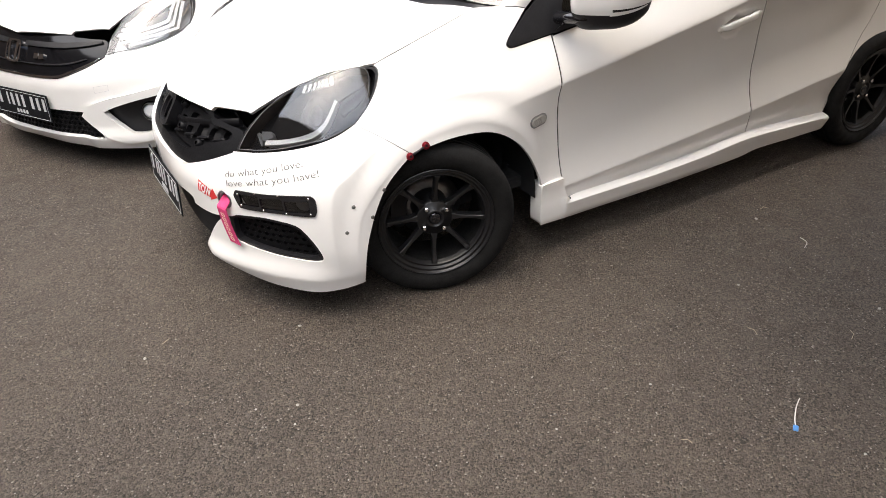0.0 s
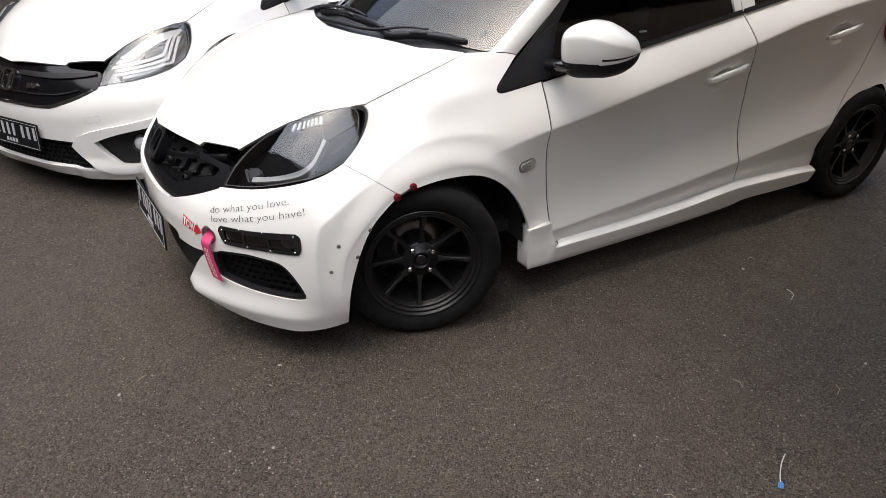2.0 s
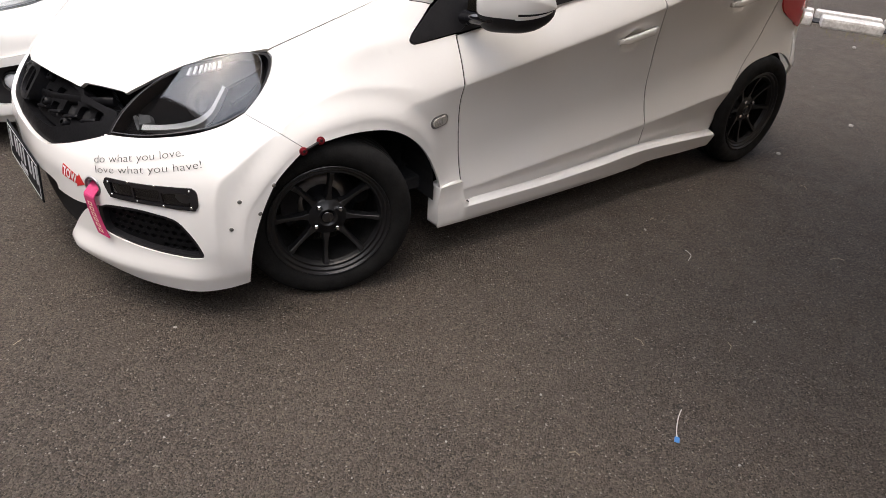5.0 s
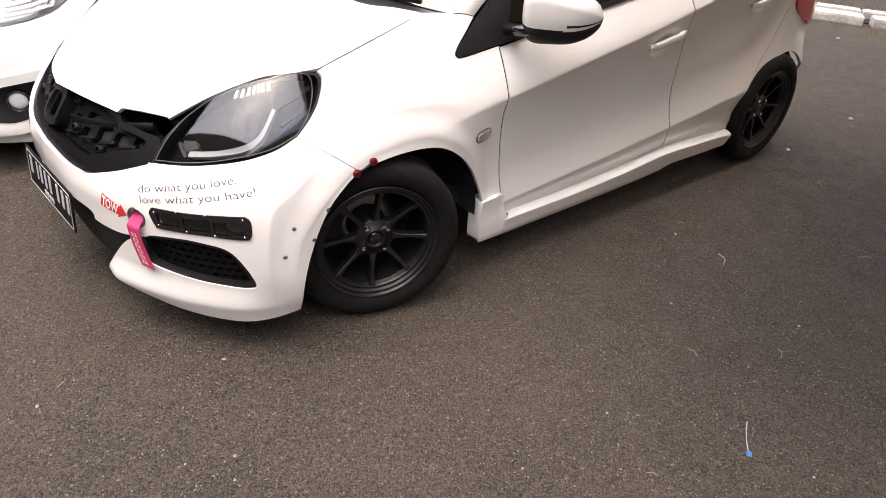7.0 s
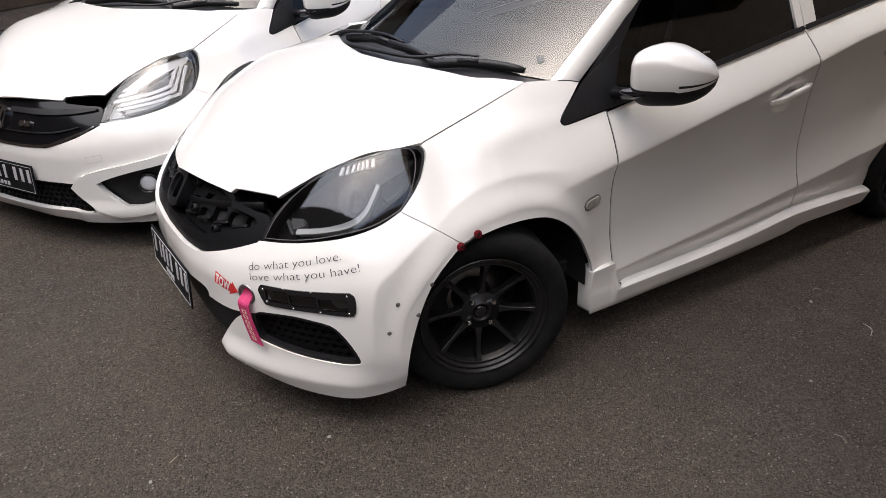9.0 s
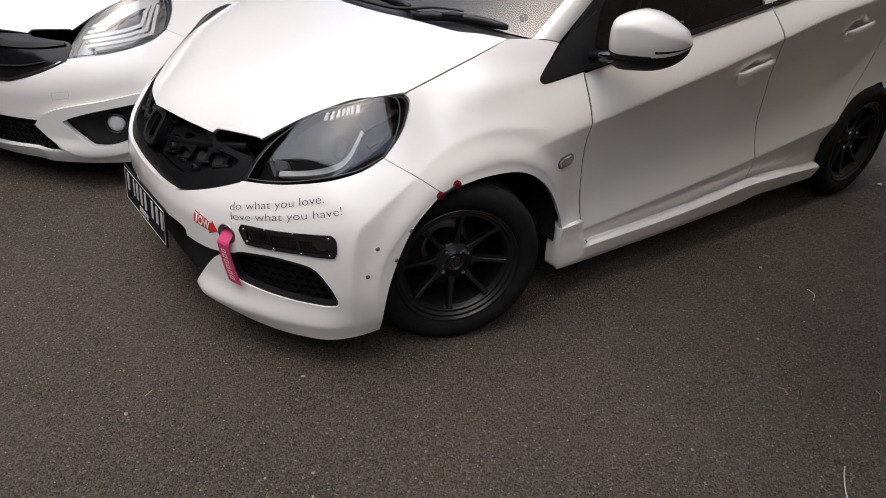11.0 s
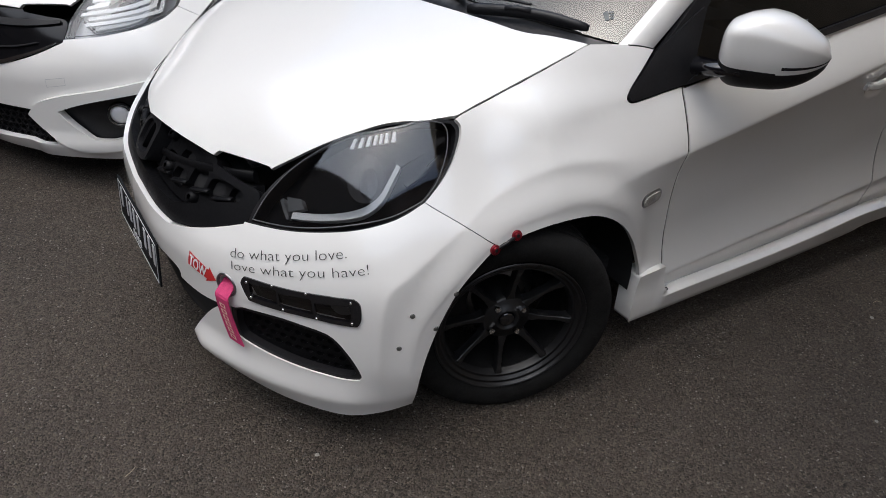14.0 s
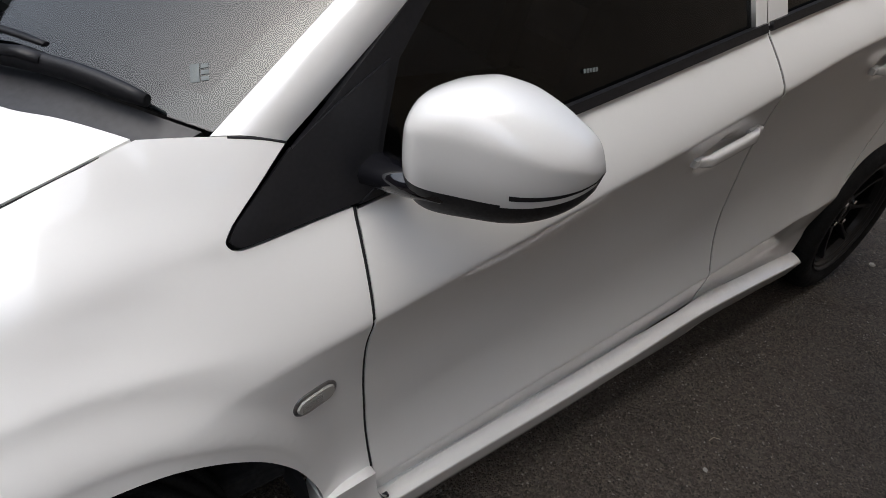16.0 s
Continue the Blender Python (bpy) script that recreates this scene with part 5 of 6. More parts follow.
def rounded(w, h, d, at=0.0):
    """A flat pill with a bevelled rim."""
    bm = bmesh.new()
    r = h / 2
    outline = [(w / 2 - r + r * math.cos(a), r * math.sin(a)) for a in [radians(-90 + 15 * k) for k in range(13)]]
    outline += [(-x, -y) for x, y in outline]
    rows = [[bm.verts.new((x * k, y * (1 - (1 - k) * 1.6), at + z)) for x, y in outline] for k, z in ((1.0, 0.0), (1.0, d * 0.6), (0.94, d))]
    for a, c in zip(rows, rows[1:]):
        for i in range(len(a)):
            bm.faces.new((a[i], a[(i + 1) % len(a)], c[(i + 1) % len(a)], c[i]))
    bm.faces.new(rows[-1])
    return bm


def repeater(parent):
    p, n, du = on_skin(s_at_x(0.402), 0.547)
    m = facing(p, n, du) @ pose(0, 0, 0, 0, 0, 9)
    lamp = part("side_repeater", place_bm(rounded(0.066, 0.033, 0.007), m), REPEATER, parent, "clear side repeater lamp")
    for k in range(5):
        part("lens_rib", place_bm(slab(0.036, 0.0022, 0.002, 0.0008, 1, at=(-0.008, -0.009 + 0.0045 * k, 0.0072)), m), REPEATER_RIB, lamp)
    part("lamp_frame", place_bm(rounded(0.076, 0.043, 0.004), m), STEEL, lamp, "dull metal lamp frame")


def car_body(name, label, at, style):
    car = thing(name, label, "car")
    car.matrix_basis = at
    wings(car)
    cabin(car)
    hood_panel(car)
    hidden_shell(car)
    headlamp(car, chrome=(style == "chrome"))
    for flip in (False, True):
        side_mirror(car, flip)
        door_handle(car, 1.366, 0.742, 9, flip)
        door_handle(car, 2.07, 0.835, 9, flip)
    return car


# ---- the white tuned car ----
car = car_body("hatchback", "white tuned hatchback with black wheels and open grille", Matrix.Identity(4), "smoked")
bumper = bumper_tuned(car)
open_grille(car)
side_skirt(car)
repeater(car)
for x, y, turn, mir in ((0.002, 0.062, -17, False), (2.358, 0.066, 0, False), (0.0, 2 * MID - 0.062, -17, True), (2.358, 2 * MID - 0.066, 0, True)):
    build_wheel(car, pose(x, y, TYRE_R - 0.002, 0, 0, turn), mir)
plate_bars(car, Matrix.Translation((-0.757, 0.770, 0.322)) @ pose(0, 0, 0, 0, 0, 3) @ Matrix(((0, 0, -1, 0), (-1, 0, 0, 0), (0, 1, 0, 0), (0, 0, 0, 1))) @ pose(0, 0, 0, -4, 0, 0))



def bumper_stock(parent):
    """The second car's front: full bumper, fog bezels, gloss grille with a plain badge frame."""
    top = [(0.0, 0.462), (0.12, 0.462), (0.29, 0.466)]
    rise = [(0.29, 0.466), (0.36, 0.485), (0.448, 0.515), (0.547, 0.558)]
    foot = [(1.0, 0.138), (0.85, 0.128), (0.66, 0.125), (0.3, 0.128), (0.0, 0.13)]
    half = [q for q in line(top, rise, LAMP_LOW, NEAR_SEAM, ARCH_FRONT, foot) if q[0] > 1e-3]
    loop = ([(0.0, 0.462)] + half + [(0.0, 0.13)] + [(-s, z) for s, z in reversed(half)])[::-1]
    fog = line([(0.50, 0.318), (0.56, 0.342), (0.66, 0.368), (0.80, 0.392)], [(0.80, 0.392), (0.83, 0.36), (0.81, 0.29), (0.77, 0.235)], [(0.77, 0.235), (0.68, 0.212), (0.61, 0.215)], [(0.61, 0.215), (0.55, 0.26), (0.50, 0.318)])
    mouth = line([(-0.40, 0.312), (0.0, 0.318), (0.40, 0.312)], [(0.40, 0.312), (0.43, 0.25), (0.475, 0.185)], [(0.475, 0.185), (0.0, 0.178), (-0.475, 0.185)], [(-0.475, 0.185), (-0.43, 0.25), (-0.40, 0.312)])
    other_ = lambda l: [(-s, z) for s, z in l]
    bumper_ = panel("front_bumper", loop, skin, PAINT, parent, "white front bumper", fine=0.03, depth=0.02, holes=[fog, other_(fog), mouth])
    panel("lower_grille", [(s * 0.99, 0.25 + (z - 0.25) * 1.02) for s, z in mouth][::-1], skin, PLASTIC, bumper_, "black honeycomb lower grille", lift=-0.035, depth=0, fine=0.05)
    for r in range(5):
        for q in range(-14, 15):
            s0, z0 = 0.03 * q + (0.015 if r % 2 else 0), 0.195 + 0.024 * r
            if inside((s0, z0), [mouth]):
                p, n, du = on_skin(s0 if abs(s0) > 0.004 else 0.004, z0, -0.033)
                part("mesh_cell", place_bm(ring_mesh([(0.0125, 0.0), (0.0125, 0.012), (0.0155, 0.012), (0.0155, 0.0)], 6, "Z", smooth=False), facing(p, n, du)), PLASTIC, bumper_)
    for sign in (1, -1):
        side = (lambda l: l) if sign == 1 else other_
        bezel = line([(0.385, 0.298), (0.43, 0.345), (0.52, 0.378), (0.66, 0.405), (0.82, 0.435)], [(0.82, 0.435), (0.87, 0.41), (0.87, 0.32), (0.81, 0.215)], [(0.81, 0.215), (0.72, 0.178), (0.58, 0.165)], [(0.58, 0.165), (0.50, 0.19), (0.44, 0.235), (0.385, 0.298)])
        panel("fog_bezel", side(bezel), skin, PAINT, bumper_, "white angular fog light bezel", lift=0.016, depth=0.03, fine=0.025, holes=[side(fog)])
        panel("fog_pocket", side([(0.66 + (s - 0.66) * 1.03, 0.30 + (z - 0.30) * 1.05) for s, z in fog]), skin, PLASTIC, bumper_, "black fog light pocket", lift=-0.03, depth=0, fine=0.03)
        p, n, du = on_skin(sign * 0.71, 0.302, -0.02)
        lamp = part("fog_lamp", place_bm(ring_mesh([(0.0, 0.012), (0.022, 0.010), (0.034, 0.004), (0.036, -0.002)], 28, "Z"), facing(p, n, du)), LAMP_SILVER, bumper_, "round clear fog lamp")
        part("fog_ring", place_bm(ring_mesh([(0.036, 0.0), (0.037, 0.010), (0.043, 0.010), (0.048, -0.01)], 28, "Z"), facing(p, n, du)), GLOSSY, lamp)
        cover = [(0.475, 0.405), (0.545, 0.417), (0.545, 0.445), (0.475, 0.435)]
        hole = [(0.4765, 0.4068), (0.5435, 0.4185), (0.5435, 0.443), (0.4765, 0.4335)]
        panel("hook_cover_gap", side(cover), skin, LAMP_STRIP, bumper_, lift=0.001, depth=0, fine=0.03, holes=[side(hole)])
    # grille
    g_top = [(0.543, 0.562), (0.552, 0.62), (0.47, 0.630), (0.36, 0.636)]
    brow = [(0.36, 0.636), (0.33, 0.648), (0.2, 0.664), (0.0, 0.674)]
    half = [q for q in line([(0.0, 0.464), (0.12, 0.464), (0.29, 0.468)], [(0.29, 0.468), (0.36, 0.487), (0.448, 0.517), (0.543, 0.562)], g_top, brow) if q[0] > 1e-3]
    g_loop = ([(0.0, 0.464)] + half + [(0.0, 0.674)] + [(-s, z) for s, z in reversed(half)])[::-1]
    grille_ = panel("grille", g_loop, skin, GRILLE_GLOSS, parent, "gloss black grille with a plain chrome badge", lift=-0.006, depth=0.02, fine=0.02, even=0.02)
    band = lambda lo, hi, s0: line(lo, [lo[-1], hi[-1]], hi[::-1], [hi[0], lo[0]])
    for sign in (1, -1):
        side = (lambda l: l) if sign == 1 else other_
        lo = [(0.0, 0.466), (0.12, 0.466), (0.29, 0.470), (0.37, 0.492), (0.46, 0.524), (0.52, 0.553)]
        hi = [(0.0, 0.475), (0.12, 0.475), (0.285, 0.481), (0.365, 0.502), (0.46, 0.532), (0.52, 0.556)]
        panel("chrome_strip", side(band(lo, hi, 0)), skin, CHROME, grille_, "thin chrome strip", lift=0.004, depth=0.012, fine=0.02, even=0.02)
        lo = [(0.07, 0.595), (0.2, 0.592), (0.33, 0.592), (0.44, 0.600), (0.53, 0.612)]
        hi = [(0.07, 0.612), (0.2, 0.612), (0.33, 0.612), (0.44, 0.617), (0.53, 0.620)]
        panel("grille_bar", side(band(lo, hi, 0)), skin, SATIN, grille_, "black upper grille bar", lift=0.004, depth=0.012, fine=0.02, even=0.02)
        lo = [(0.0, 0.522), (0.2, 0.522), (0.34, 0.528), (0.45, 0.55)]
        hi = [(0.0, 0.527), (0.2, 0.527), (0.34, 0.533), (0.45, 0.553)]
        panel("grille_rib", side(band(lo, hi, 0)), skin, SATIN, grille_, lift=0.002, depth=0.010, fine=0.03)

    def ring(k):
        return [(0.056 * k * abs(math.cos(a)) ** 0.5 * (1 if math.cos(a) > 0 else -1), 0.565 + 0.046 * k * abs(math.sin(a)) ** 0.5 * (1 if math.sin(a) > 0 else -1)) for a in [2 * math.pi * i / 32 for i in range(32)]]

    panel("badge", ring(1.0), skin, CHROME, grille_, "plain chrome badge frame", lift=0.012, depth=0.03, fine=0.02, holes=[ring(0.84)])
    for s0 in (-0.024, 0.024):
        panel("badge_upright", [(s0 - 0.007, 0.528), (s0 + 0.007, 0.528), (s0 * 1.25 + 0.008, 0.602), (s0 * 1.25 - 0.008, 0.602)], skin, CHROME, grille_, lift=0.012, depth=0.02, fine=0.02)
    for a, c in ((0.142, 0.170), (0.176, 0.204)):
        panel("emblem_bar", [(a, 0.544), (c, 0.545), (c, 0.565), (a, 0.564)], skin, CHROME, grille_, lift=0.004, depth=0.010, fine=0.02)
    return bumper_


# ---- the second white car beside it ----
OTHER = pose(-1.185, 2.085, 0, 0, 0, 31) @ Matrix.Translation((0.748, -MID, 0.0))
other = car_body("hatchback", "white hatchback with chrome headlamps and gloss black grille", OTHER, "chrome")
for x, y, mir in ((0.0, 0.075, False), (2.345, 0.08, False), (0.0, 2 * MID - 0.075, True), (2.345, 2 * MID - 0.08, True)):
    build_wheel(other, pose(x, y, TYRE_R - 0.002), mir)

bumper_stock(other)
plate_bars(other, Matrix.Translation((-0.756, MID, 0.318)) @ Matrix(((0, 0, -1, 0), (-1, 0, 0, 0), (0, 1, 0, 0), (0, 0, 0, 1))) @ pose(0, 0, 0, -4, 0, 0))


# ---- small things on the tuned car ----
def flat_text(name, text, start, end, height, mat, parent, label, lift=0.0024):
    """Letters laid on the skin along a line from start to end."""
    mesh = letters(text, 1.0, thin=-0.0145)
    xs = [v.co.x for v in mesh.vertices]
    lo, wide = min(xs), max(xs) - min(xs)
    a, c = Vector(start), Vector(end)
    up = Vector((-(c - a).y, (c - a).x)).normalized()
    for v in mesh.vertices:
        q = a + (c - a) * ((v.co.x - lo) / wide) + up * (v.co.y * height)
        p, n, du = on_skin(q.x, q.y, lift)
        v.co = p
    return part(name, mesh, mat, parent, label)


flat_text("lettering", "do what you love.", (0.537, 0.490), (0.832, 0.557), 0.029, DECAL_GREY, bumper, "thin grey lettering")
flat_text("lettering", "love what you have!", (0.545, 0.464), (0.888, 0.531), 0.029, DECAL_GREY, bumper, "thin grey lettering")


def tow_point(u, v):
    """The arrow's own plane, laid on the skin: u along it, v across."""
    c, s_ = math.cos(radians(-12)), math.sin(radians(-12))
    return 0.396 + u * c - v * s_, 0.4335 + u * s_ + v * c


arrow = [(0.0, 0.0205), (0.0, -0.0195), (0.070, -0.015), (0.066, -0.025), (0.100, 0.0), (0.074, 0.024), (0.073, 0.015)]
panel("tow_arrow", [tow_point(u, v) for u, v in arrow], skin, DECAL_RED, bumper, "red arrow decal", lift=0.001, depth=0, fine=0.02)
mesh = letters("TOW", 1.0, thin=0.03)
xs = [v.co.x for v in mesh.vertices]
for v in mesh.vertices:
    k = (v.co.x - min(xs)) / (max(xs) - min(xs))
    s_, z_ = tow_point(0.004 + 0.064 * k, -0.0135 + v.co.y * 0.042)
    v.co = on_skin(s_, z_, 0.0022)[0]
part("tow_letters", mesh, DECAL_WHITE, bumper, "white lettering")


def strap_line(k):
    """The strap's middle, from the hole down, hanging a little proud."""
    s_ = 0.527 + 0.006 * k + 0.026 * k * k
    z_ = 0.424 - 0.155 * k
    return s_, z_, -0.020 + 0.040 * min(k / 0.18, 1) - 0.006 * k


strap_bm = bmesh.new()
rows = []
for i in range(25):
    k = i / 24
    s_, z_, out = strap_line(k)
    wide = 0.0185 + 0.003 * k
    ring = []
    for du_, dn in ((-wide, 0.0), (wide, 0.0), (wide, 0.004), (-wide, 0.004)):
        p, n, du = on_skin(s_ + du_, z_ - du_ * 0.15, out + dn)
        ring.append(strap_bm.verts.new(p))
    rows.append(ring)
for a, c in zip(rows, rows[1:]):
    for i in range(4):
        strap_bm.faces.new((a[i], a[(i + 1) % 4], c[(i + 1) % 4], c[i]))
strap_bm.faces.new(rows[0][::-1])
strap_bm.faces.new(rows[-1])
bmesh.ops.recalc_face_normals(strap_bm, faces=strap_bm.faces)
strap = tagged(part("tow_strap", strap_bm, PINK), "pink webbing tow strap hanging from the bumper", "tow strap")
for i in range(6):
    bar = bmesh.new()
    ring = []
    for k, side_ in ((0.30 + 0.11 * i, -0.009), (0.30 + 0.11 * i, 0.008), (0.375 + 0.11 * i, 0.008), (0.375 + 0.11 * i, -0.009)):
        s_, z_, out = strap_line(k)
        ring.append(bar.verts.new(on_skin(s_ + side_, z_ - side_ * 0.15, out + 0.0050)[0]))
    inner = [bar.verts.new(v.co.lerp(sum((w.co for w in ring), Vector()) / 4, 0.45)) for v in ring]
    for q in range(4):
        bar.faces.new((ring[q], ring[(q + 1) % 4], inner[(q + 1) % 4], inner[q]))
    part("strap_print", bar, PINK_PRINT, strap)
hole_ring = ring_mesh([(0.024, -0.002), (0.026, 0.003), (0.030, 0.003), (0.031, 0.0)], 28, "Z")
p, n, du = on_skin(0.527, 0.416)
part("tow_hole_rim", place_bm(hole_ring, facing(p, n, du)), STEEL, bumper)

# quick-release clips over the seam
p0, n0, du0 = on_skin(s_at_x(-0.116), 0.552, 0.0)
p1, n1, du1 = on_skin(s_at_x(-0.058), 0.574, 0.0)
clip = part("release_clip", tube([p0 + n0 * 0.006, p0.lerp(p1, 0.5) + n0 * 0.008, p1 + n1 * 0.006], 0.004, 8), SATIN, bumper, "black rubber link with red anodised buttons")
for p, n, du in ((p0, n0, du0), (p1, n1, du1)):
    button = ring_mesh([(0.0, 0.009), (0.004, 0.009), (0.0045, 0.0108), (0.0075, 0.0108), (0.0082, 0.0095), (0.0118, 0.0085), (0.0125, 0.0065), (0.0125, 0.003), (0.0105, 0.001)], 24, "Z", smooth=False)
    cap = part("release_button", place_bm(button, facing(p, n, du)), RED, clip, "red anodised button")
    part("button_bolt", place_bm(ring_mesh([(0.0, 0.0118), (0.0045, 0.0118), (0.005, 0.0085)], 6, "Z", smooth=False), facing(p, n, du)), SATIN, clip)


# ---- the kerb far behind ----
KERB = material("whitewashed_concrete", (0.62, 0.61, 0.59), 0.8, vary=0.35, scale=5, second=(0.36, 0.34, 0.32), bump=0.5, bump_scale=60)
CONCRETE = material("grey_concrete", (0.26, 0.25, 0.24), 0.85, vary=0.4, scale=7, bump=0.5, bump_scale=70)
along = Vector((0.53, -0.85, 0)).normalized()
turn = pose(0, 0, 0, 0, 0, math.degrees(math.atan2(along.y, along.x)))
kerb = thing("kerb", "whitewashed concrete kerb along a narrow drain", "kerb", kind="structure")
start = Vector((6.16, 1.42, 0))
for k in range(-14, 15):
    mid = start + along * (k * 0.62 + 0.10)
    part("kerb_stone", slab(0.54, 0.20, 0.10, 0.025, at=mid + Vector((0, 0, 0.04)), turn=turn), KERB, kerb)
    far = mid + Vector((-along.y, along.x, 0)) * 0.34
    part("drain_edge", slab(0.60, 0.14, 0.09, 0.02, at=far + Vector((0, 0, 0.035)), turn=turn), KERB if k < 3 else CONCRETE, kerb)
drain = slab(18, 0.2, 0.01, 0, at=start + Vector((-along.y, along.x, 0)) * 0.17 + Vector((0, 0, 0.006)), turn=turn)
part("drain_bed", drain, CAVITY, kerb)

# ---- unseen walls, added to shade the car's side and darken reflections ----
WALL = material("dark_rendered_wall", (0.115, 0.078, 0.050), 0.85, vary=0.4, scale=0.6, bump=0.4, bump_scale=40)
for name, size, at in (("unseen_wall_south", (40, 0.3, 6.0), (6.0, -9.0, 3.0)), ("unseen_wall_west", (0.3, 22, 11.0), (-12.0, -1.0, 5.5)), ("unseen_wall_north", (26, 0.3, 4.5), (14.0, 17.0, 2.25)), ("unseen_wall_east", (0.3, 26, 5.0), (21.0, 4.0, 2.5))):
    tagged(part(name, slab(*size, 0.02, at=at), WALL), "plain dark unseen wall added to block light and darken reflections", "wall", kind="structure")
# a long shed across the yard, with a corrugated roof edge
shed_turn = pose(0, 0, 0, 0, 0, 39.4)
shed_mid = Vector((-0.634, 0.773, 0)) * 8.6 + Vector((0.773, 0.634, 0)) * 1.5
shed = tagged(part("shed_wall", slab(22.0, 0.3, 6.5, 0.02, at=shed_mid + Vector((0, 0, 3.25)), turn=shed_turn), WALL), "long dark shed wall under a corrugated roof edge", "shed", kind="structure")
verts, faces = [], []
for k in range(441):
    u = -11 + 0.05 * k
    lift = 0.03 * math.cos(math.pi * k / 2)
    for d, z in ((-0.55, 6.62), (1.5, 7.1)):
        q = shed_turn @ Vector((u, d, 0)) + shed_mid
        verts.append((q.x, q.y, z + lift))
    if k:
        n = 2 * k
        faces.append((n - 2, n, n + 1, n - 1))
mesh = bpy.data.meshes.new("roof")
mesh.from_pydata(verts, [], faces)
part("roof", mesh, WALL, shed, "corrugated roof edge")
# unseen wall, added to throw warm light back onto the doors
RENDER = material("brown_bounce_wall", (0.68, 0.545, 0.385), 0.85, vary=0.25, scale=0.7, bump=0.4, bump_scale=40)
tagged(part("bounce_wall", slab(14.0, 0.3, 15.0, 0.02, at=(7.2, -2.7, 7.5)), RENDER), "tall plain brown unseen wall added to bounce warm light", "wall", kind="structure")
# slab out of view, added overhead to darken the ground along the car
tagged(part("canopy", slab(3.3, 1.4, 0.12, 0.02, at=(1.75, -1.02, 2.2)), WALL), "plain dark unseen slab added to shade the ground beside the car", "canopy", kind="structure")

# ---- litter and grit ----
GRIT = material("loose_grit", (0.15, 0.13, 0.112), 0.85, vary=0.5, scale=40)
PALE = material("pale_stone", (0.50, 0.48, 0.44), 0.8, vary=0.3, scale=90)
BLUE = material("blue_plastic_scrap", (0.06, 0.22, 0.55), 0.35)
WIRE = material("white_wire", (0.62, 0.60, 0.56), 0.5)
TWIG = material("dry_stalk", (0.42, 0.36, 0.26), 0.8)
rng = random.Random(5)


def pebble(verts, faces, x, y, r):
    n = len(verts)
    a0 = rng.random() * 6.28
    for k in range(5):
        a = a0 + k * 1.2566
        q = r * (0.75 + 0.5 * rng.random())
        verts.append((x + q * math.cos(a), y + q * math.sin(a), r * 0.05))
    verts.append((x + r * 0.2 * (rng.random() - 0.5), y + r * 0.2 * (rng.random() - 0.5), r * (0.55 + 0.4 * rng.random())))
    faces += [(n + k, n + (k + 1) % 5, n + 5) for k in range(5)]


def scatter(name, count, lo, hi, mat, label, box=(-3.0, 4.5, -2.6, 2.0)):
    verts, faces = [], []
    for _ in range(count):
        pebble(verts, faces, rng.uniform(box[0], box[1]), rng.uniform(box[2], box[3]), rng.uniform(lo, hi))
    mesh = bpy.data.meshes.new(name)
    mesh.from_pydata(verts, [], faces)
    return tagged(part(name, mesh, mat), label, "gravel", kind="stuff")


scatter("grit", 52000, 0.0011, 0.0040, GRIT, "loose brown-grey grit on the asphalt")
scatter("pale_grit", 2200, 0.0008, 0.0028, PALE, "scattered pale grit on the asphalt")
scatter("far_grit", 2500, 0.003, 0.009, GRIT, "loose grit on the asphalt further off", (4.5, 9, -2, 2.5))
for x, y, r in ((-0.527, 0.052, 0.006), (-0.694, -0.374, 0.004), (0.267, -0.773, 0.005), (1.174, -0.899, 0.006), (2.679, -0.073, 0.014), (-1.012, 0.154, 0.006), (1.336, -0.268, 0.007), (0.894, -0.557, 0.005), (3.544, -0.037, 0.016), (5.533, 0.948, 0.02), (0.551, -1.257, 0.005), (-0.078, -0.771, 0.004), (-0.661, -0.305, 0.005), (-0.772, -0.257, 0.004)):
    bm = bmesh.new()
    bmesh.ops.create_icosphere(bm, subdivisions=1, radius=r)
    for v in bm.verts:
        v.co *= 0.75 + 0.5 * rng.random()
        v.co.z *= 0.6
    bmesh.ops.translate(bm, vec=(x, y, r * 0.4), verts=bm.verts)
    tagged(part("pebble", bm, PALE), "small pale pebble lying on asphalt", "pebble", "pale pebbles")
wire = tagged(part("wire_scrap", tube(spline([(0.480, -1.103, 0.004), (0.495, -1.087, 0.010), (0.536, -1.060, 0.012), (0.581, -1.039, 0.006)], 5), 0.0016, 6), WIRE), "curved white wire scrap with a blue end", "wire")
bm = slab(0.020, 0.014, 0.007, 0.002, 1, at=(0.474, -1.107, 0.0045), turn=pose(0, 0, 0, 0, 0, 35))
part("blue_end", bm, BLUE, wire, "blue plastic end")
tagged(part("wire_scrap", tube(spline([(1.353, -0.462, 0.003), (1.347, -0.478, 0.006), (1.341, -0.501, 0.003), (1.30, -0.52, 0.003)], 5), 0.0014, 6), WIRE), "short bent pale wire on asphalt", "wire")
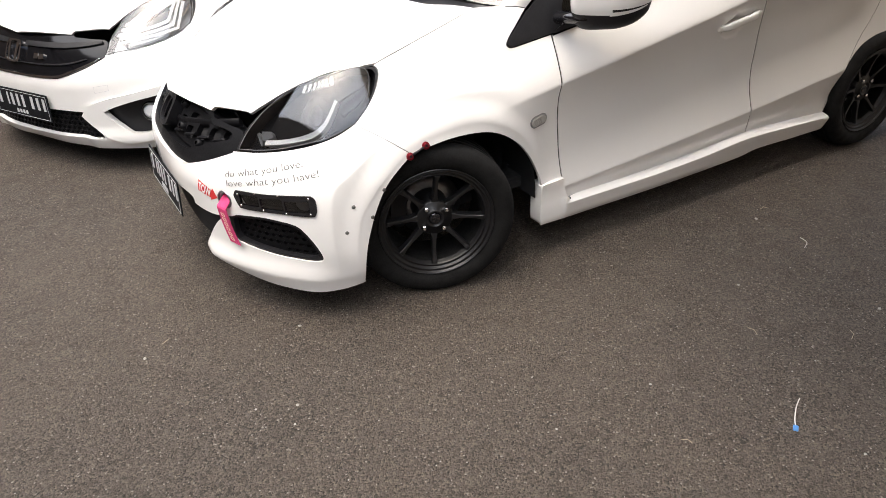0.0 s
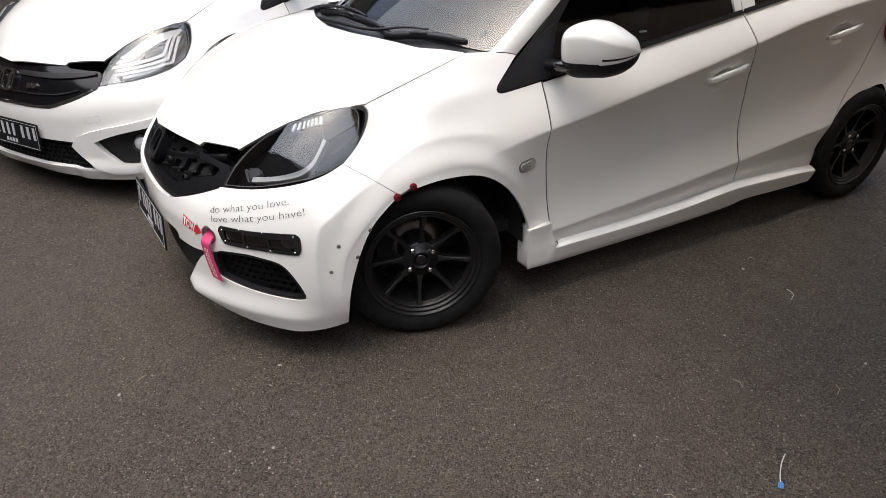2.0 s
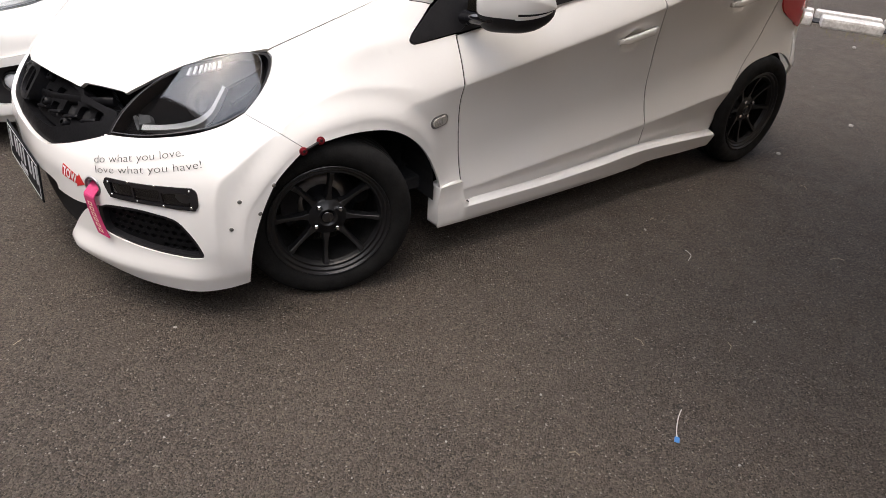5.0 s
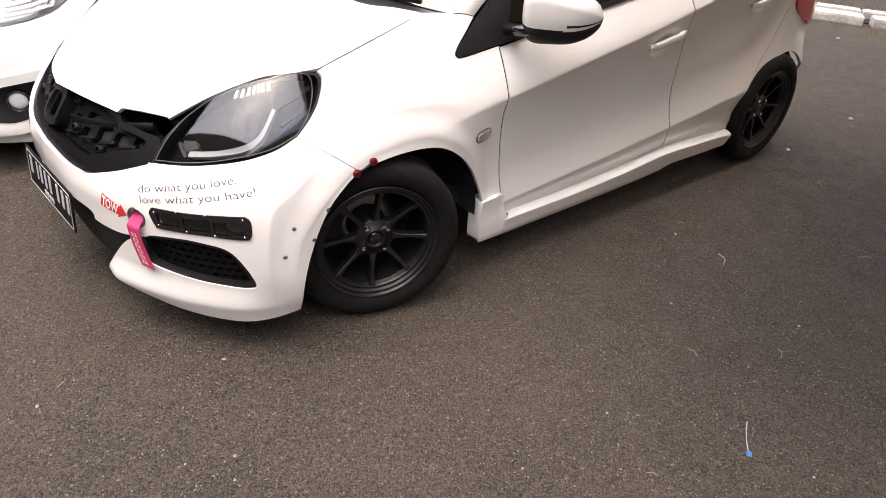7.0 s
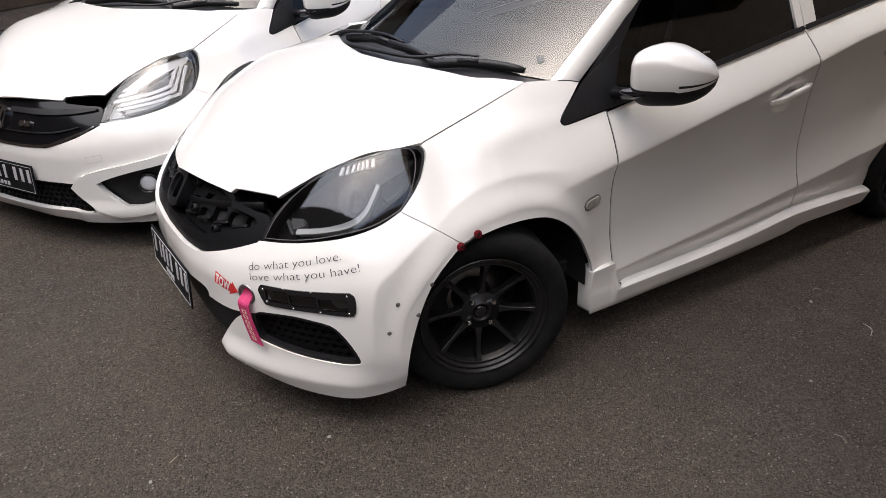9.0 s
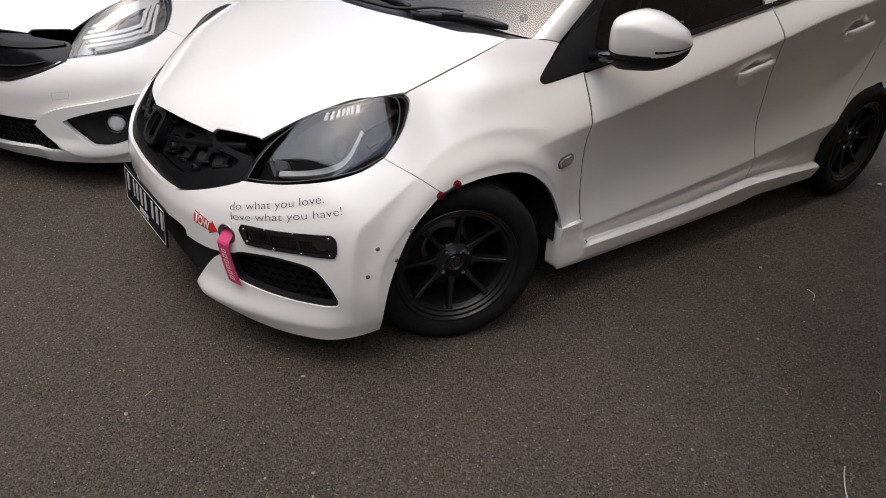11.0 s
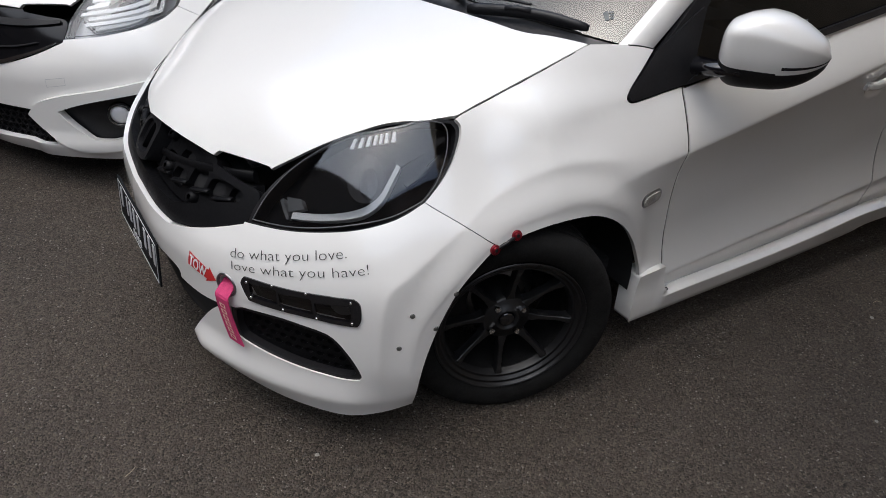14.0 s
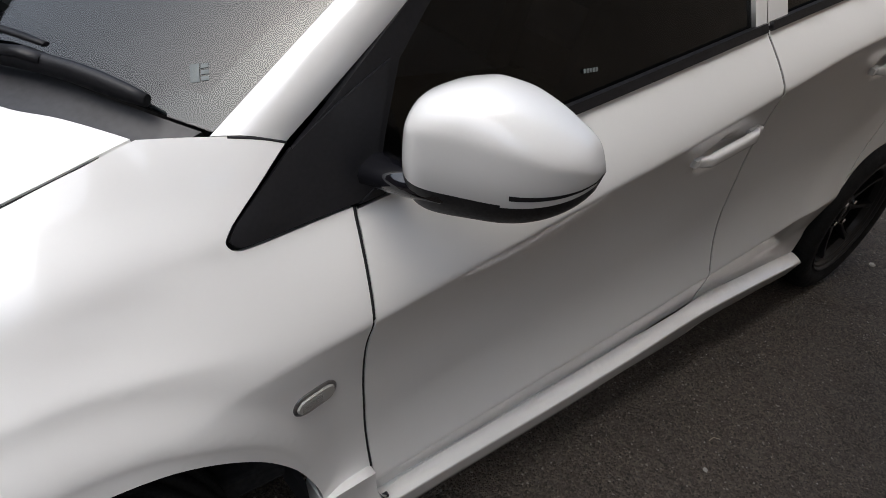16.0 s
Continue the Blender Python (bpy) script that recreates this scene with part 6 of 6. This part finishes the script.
for x, y, a, l in ((0.95, -0.95, 0.4, 0.05), (0.2, -1.0, 1.9, 0.03), (1.45, -0.23, 2.5, 0.03), (-0.95, 0.2, 0.3, 0.03), (0.72, -0.78, 1.2, 0.04), (1.9, -0.85, 2.2, 0.06), (2.4, -0.4, 0.9, 0.05)):
    tagged(part("dry_stalk", tube([(x, y, 0.002), (x + l * 0.5 * math.cos(a), y + l * 0.5 * math.sin(a), 0.006), (x + l * math.cos(a + 0.3), y + l * math.sin(a + 0.3), 0.002)], 0.0011, 5), TWIG), "short dry stalk lying on asphalt", "stalk", "dry stalks")

# ---- grass at the kerb's foot ----
GRASS = material("dry_grass", (0.13, 0.14, 0.035), 0.8, vary=0.5, scale=30, second=(0.28, 0.24, 0.09))
verts, faces = [], []
for _ in range(900):
    k = rng.gauss(0, 0.35)
    q = start + along * (0.95 + k) + Vector((along.y, -along.x, 0)) * (0.22 + abs(rng.gauss(0, 0.14)))
    a, h = rng.uniform(0, 6.28), rng.uniform(0.015, 0.055)
    lean = Vector((math.cos(a), math.sin(a), 0)) * h * rng.uniform(0.2, 0.9)
    side_ = Vector((-math.sin(a), math.cos(a), 0)) * 0.003
    n = len(verts)
    verts += [tuple(q - side_), tuple(q + side_), tuple(q + lean + Vector((0, 0, h)))]
    faces.append((n, n + 1, n + 2))
mesh = bpy.data.meshes.new("grass")
mesh.from_pydata(verts, [], faces)
tagged(part("grass", mesh, GRASS), "sparse yellow-green grass beside the kerb", "grass", kind="stuff")

# ---- stickers on the glass ----
STICKER = material("worn_sticker", (0.17, 0.19, 0.19), 0.6, vary=0.3, scale=80)
p = Vector((0.350, 0.236, 0.956))
n = Vector((-0.492, -0.417, 0.764)).normalized()
m = facing(p + n * 0.0005, n, Vector((0.75, -0.55, 0.3)))
badge = part("windscreen_sticker", place_bm(slab(0.012, 0.026, 0.0004, 0.0, at=(0, 0, 0)), m), STICKER, car, "faded white sticker bars")
for k in range(3):
    part("sticker_bar", place_bm(slab(0.010, 0.006, 0.0004, 0.0, at=(0.013, -0.009 + 0.009 * k, 0)), m), STICKER, badge)
p, n, du = on_skin(2.268, 0.930, -0.008)
m = facing(p, n, du)
for k in range(5):
    part("window_sticker_bar", place_bm(slab(0.005, 0.007, 0.0008, 0.0, at=(0.007 * k - 0.014, 0, 0)), m), STICKER, car, "small pale sticker bar")
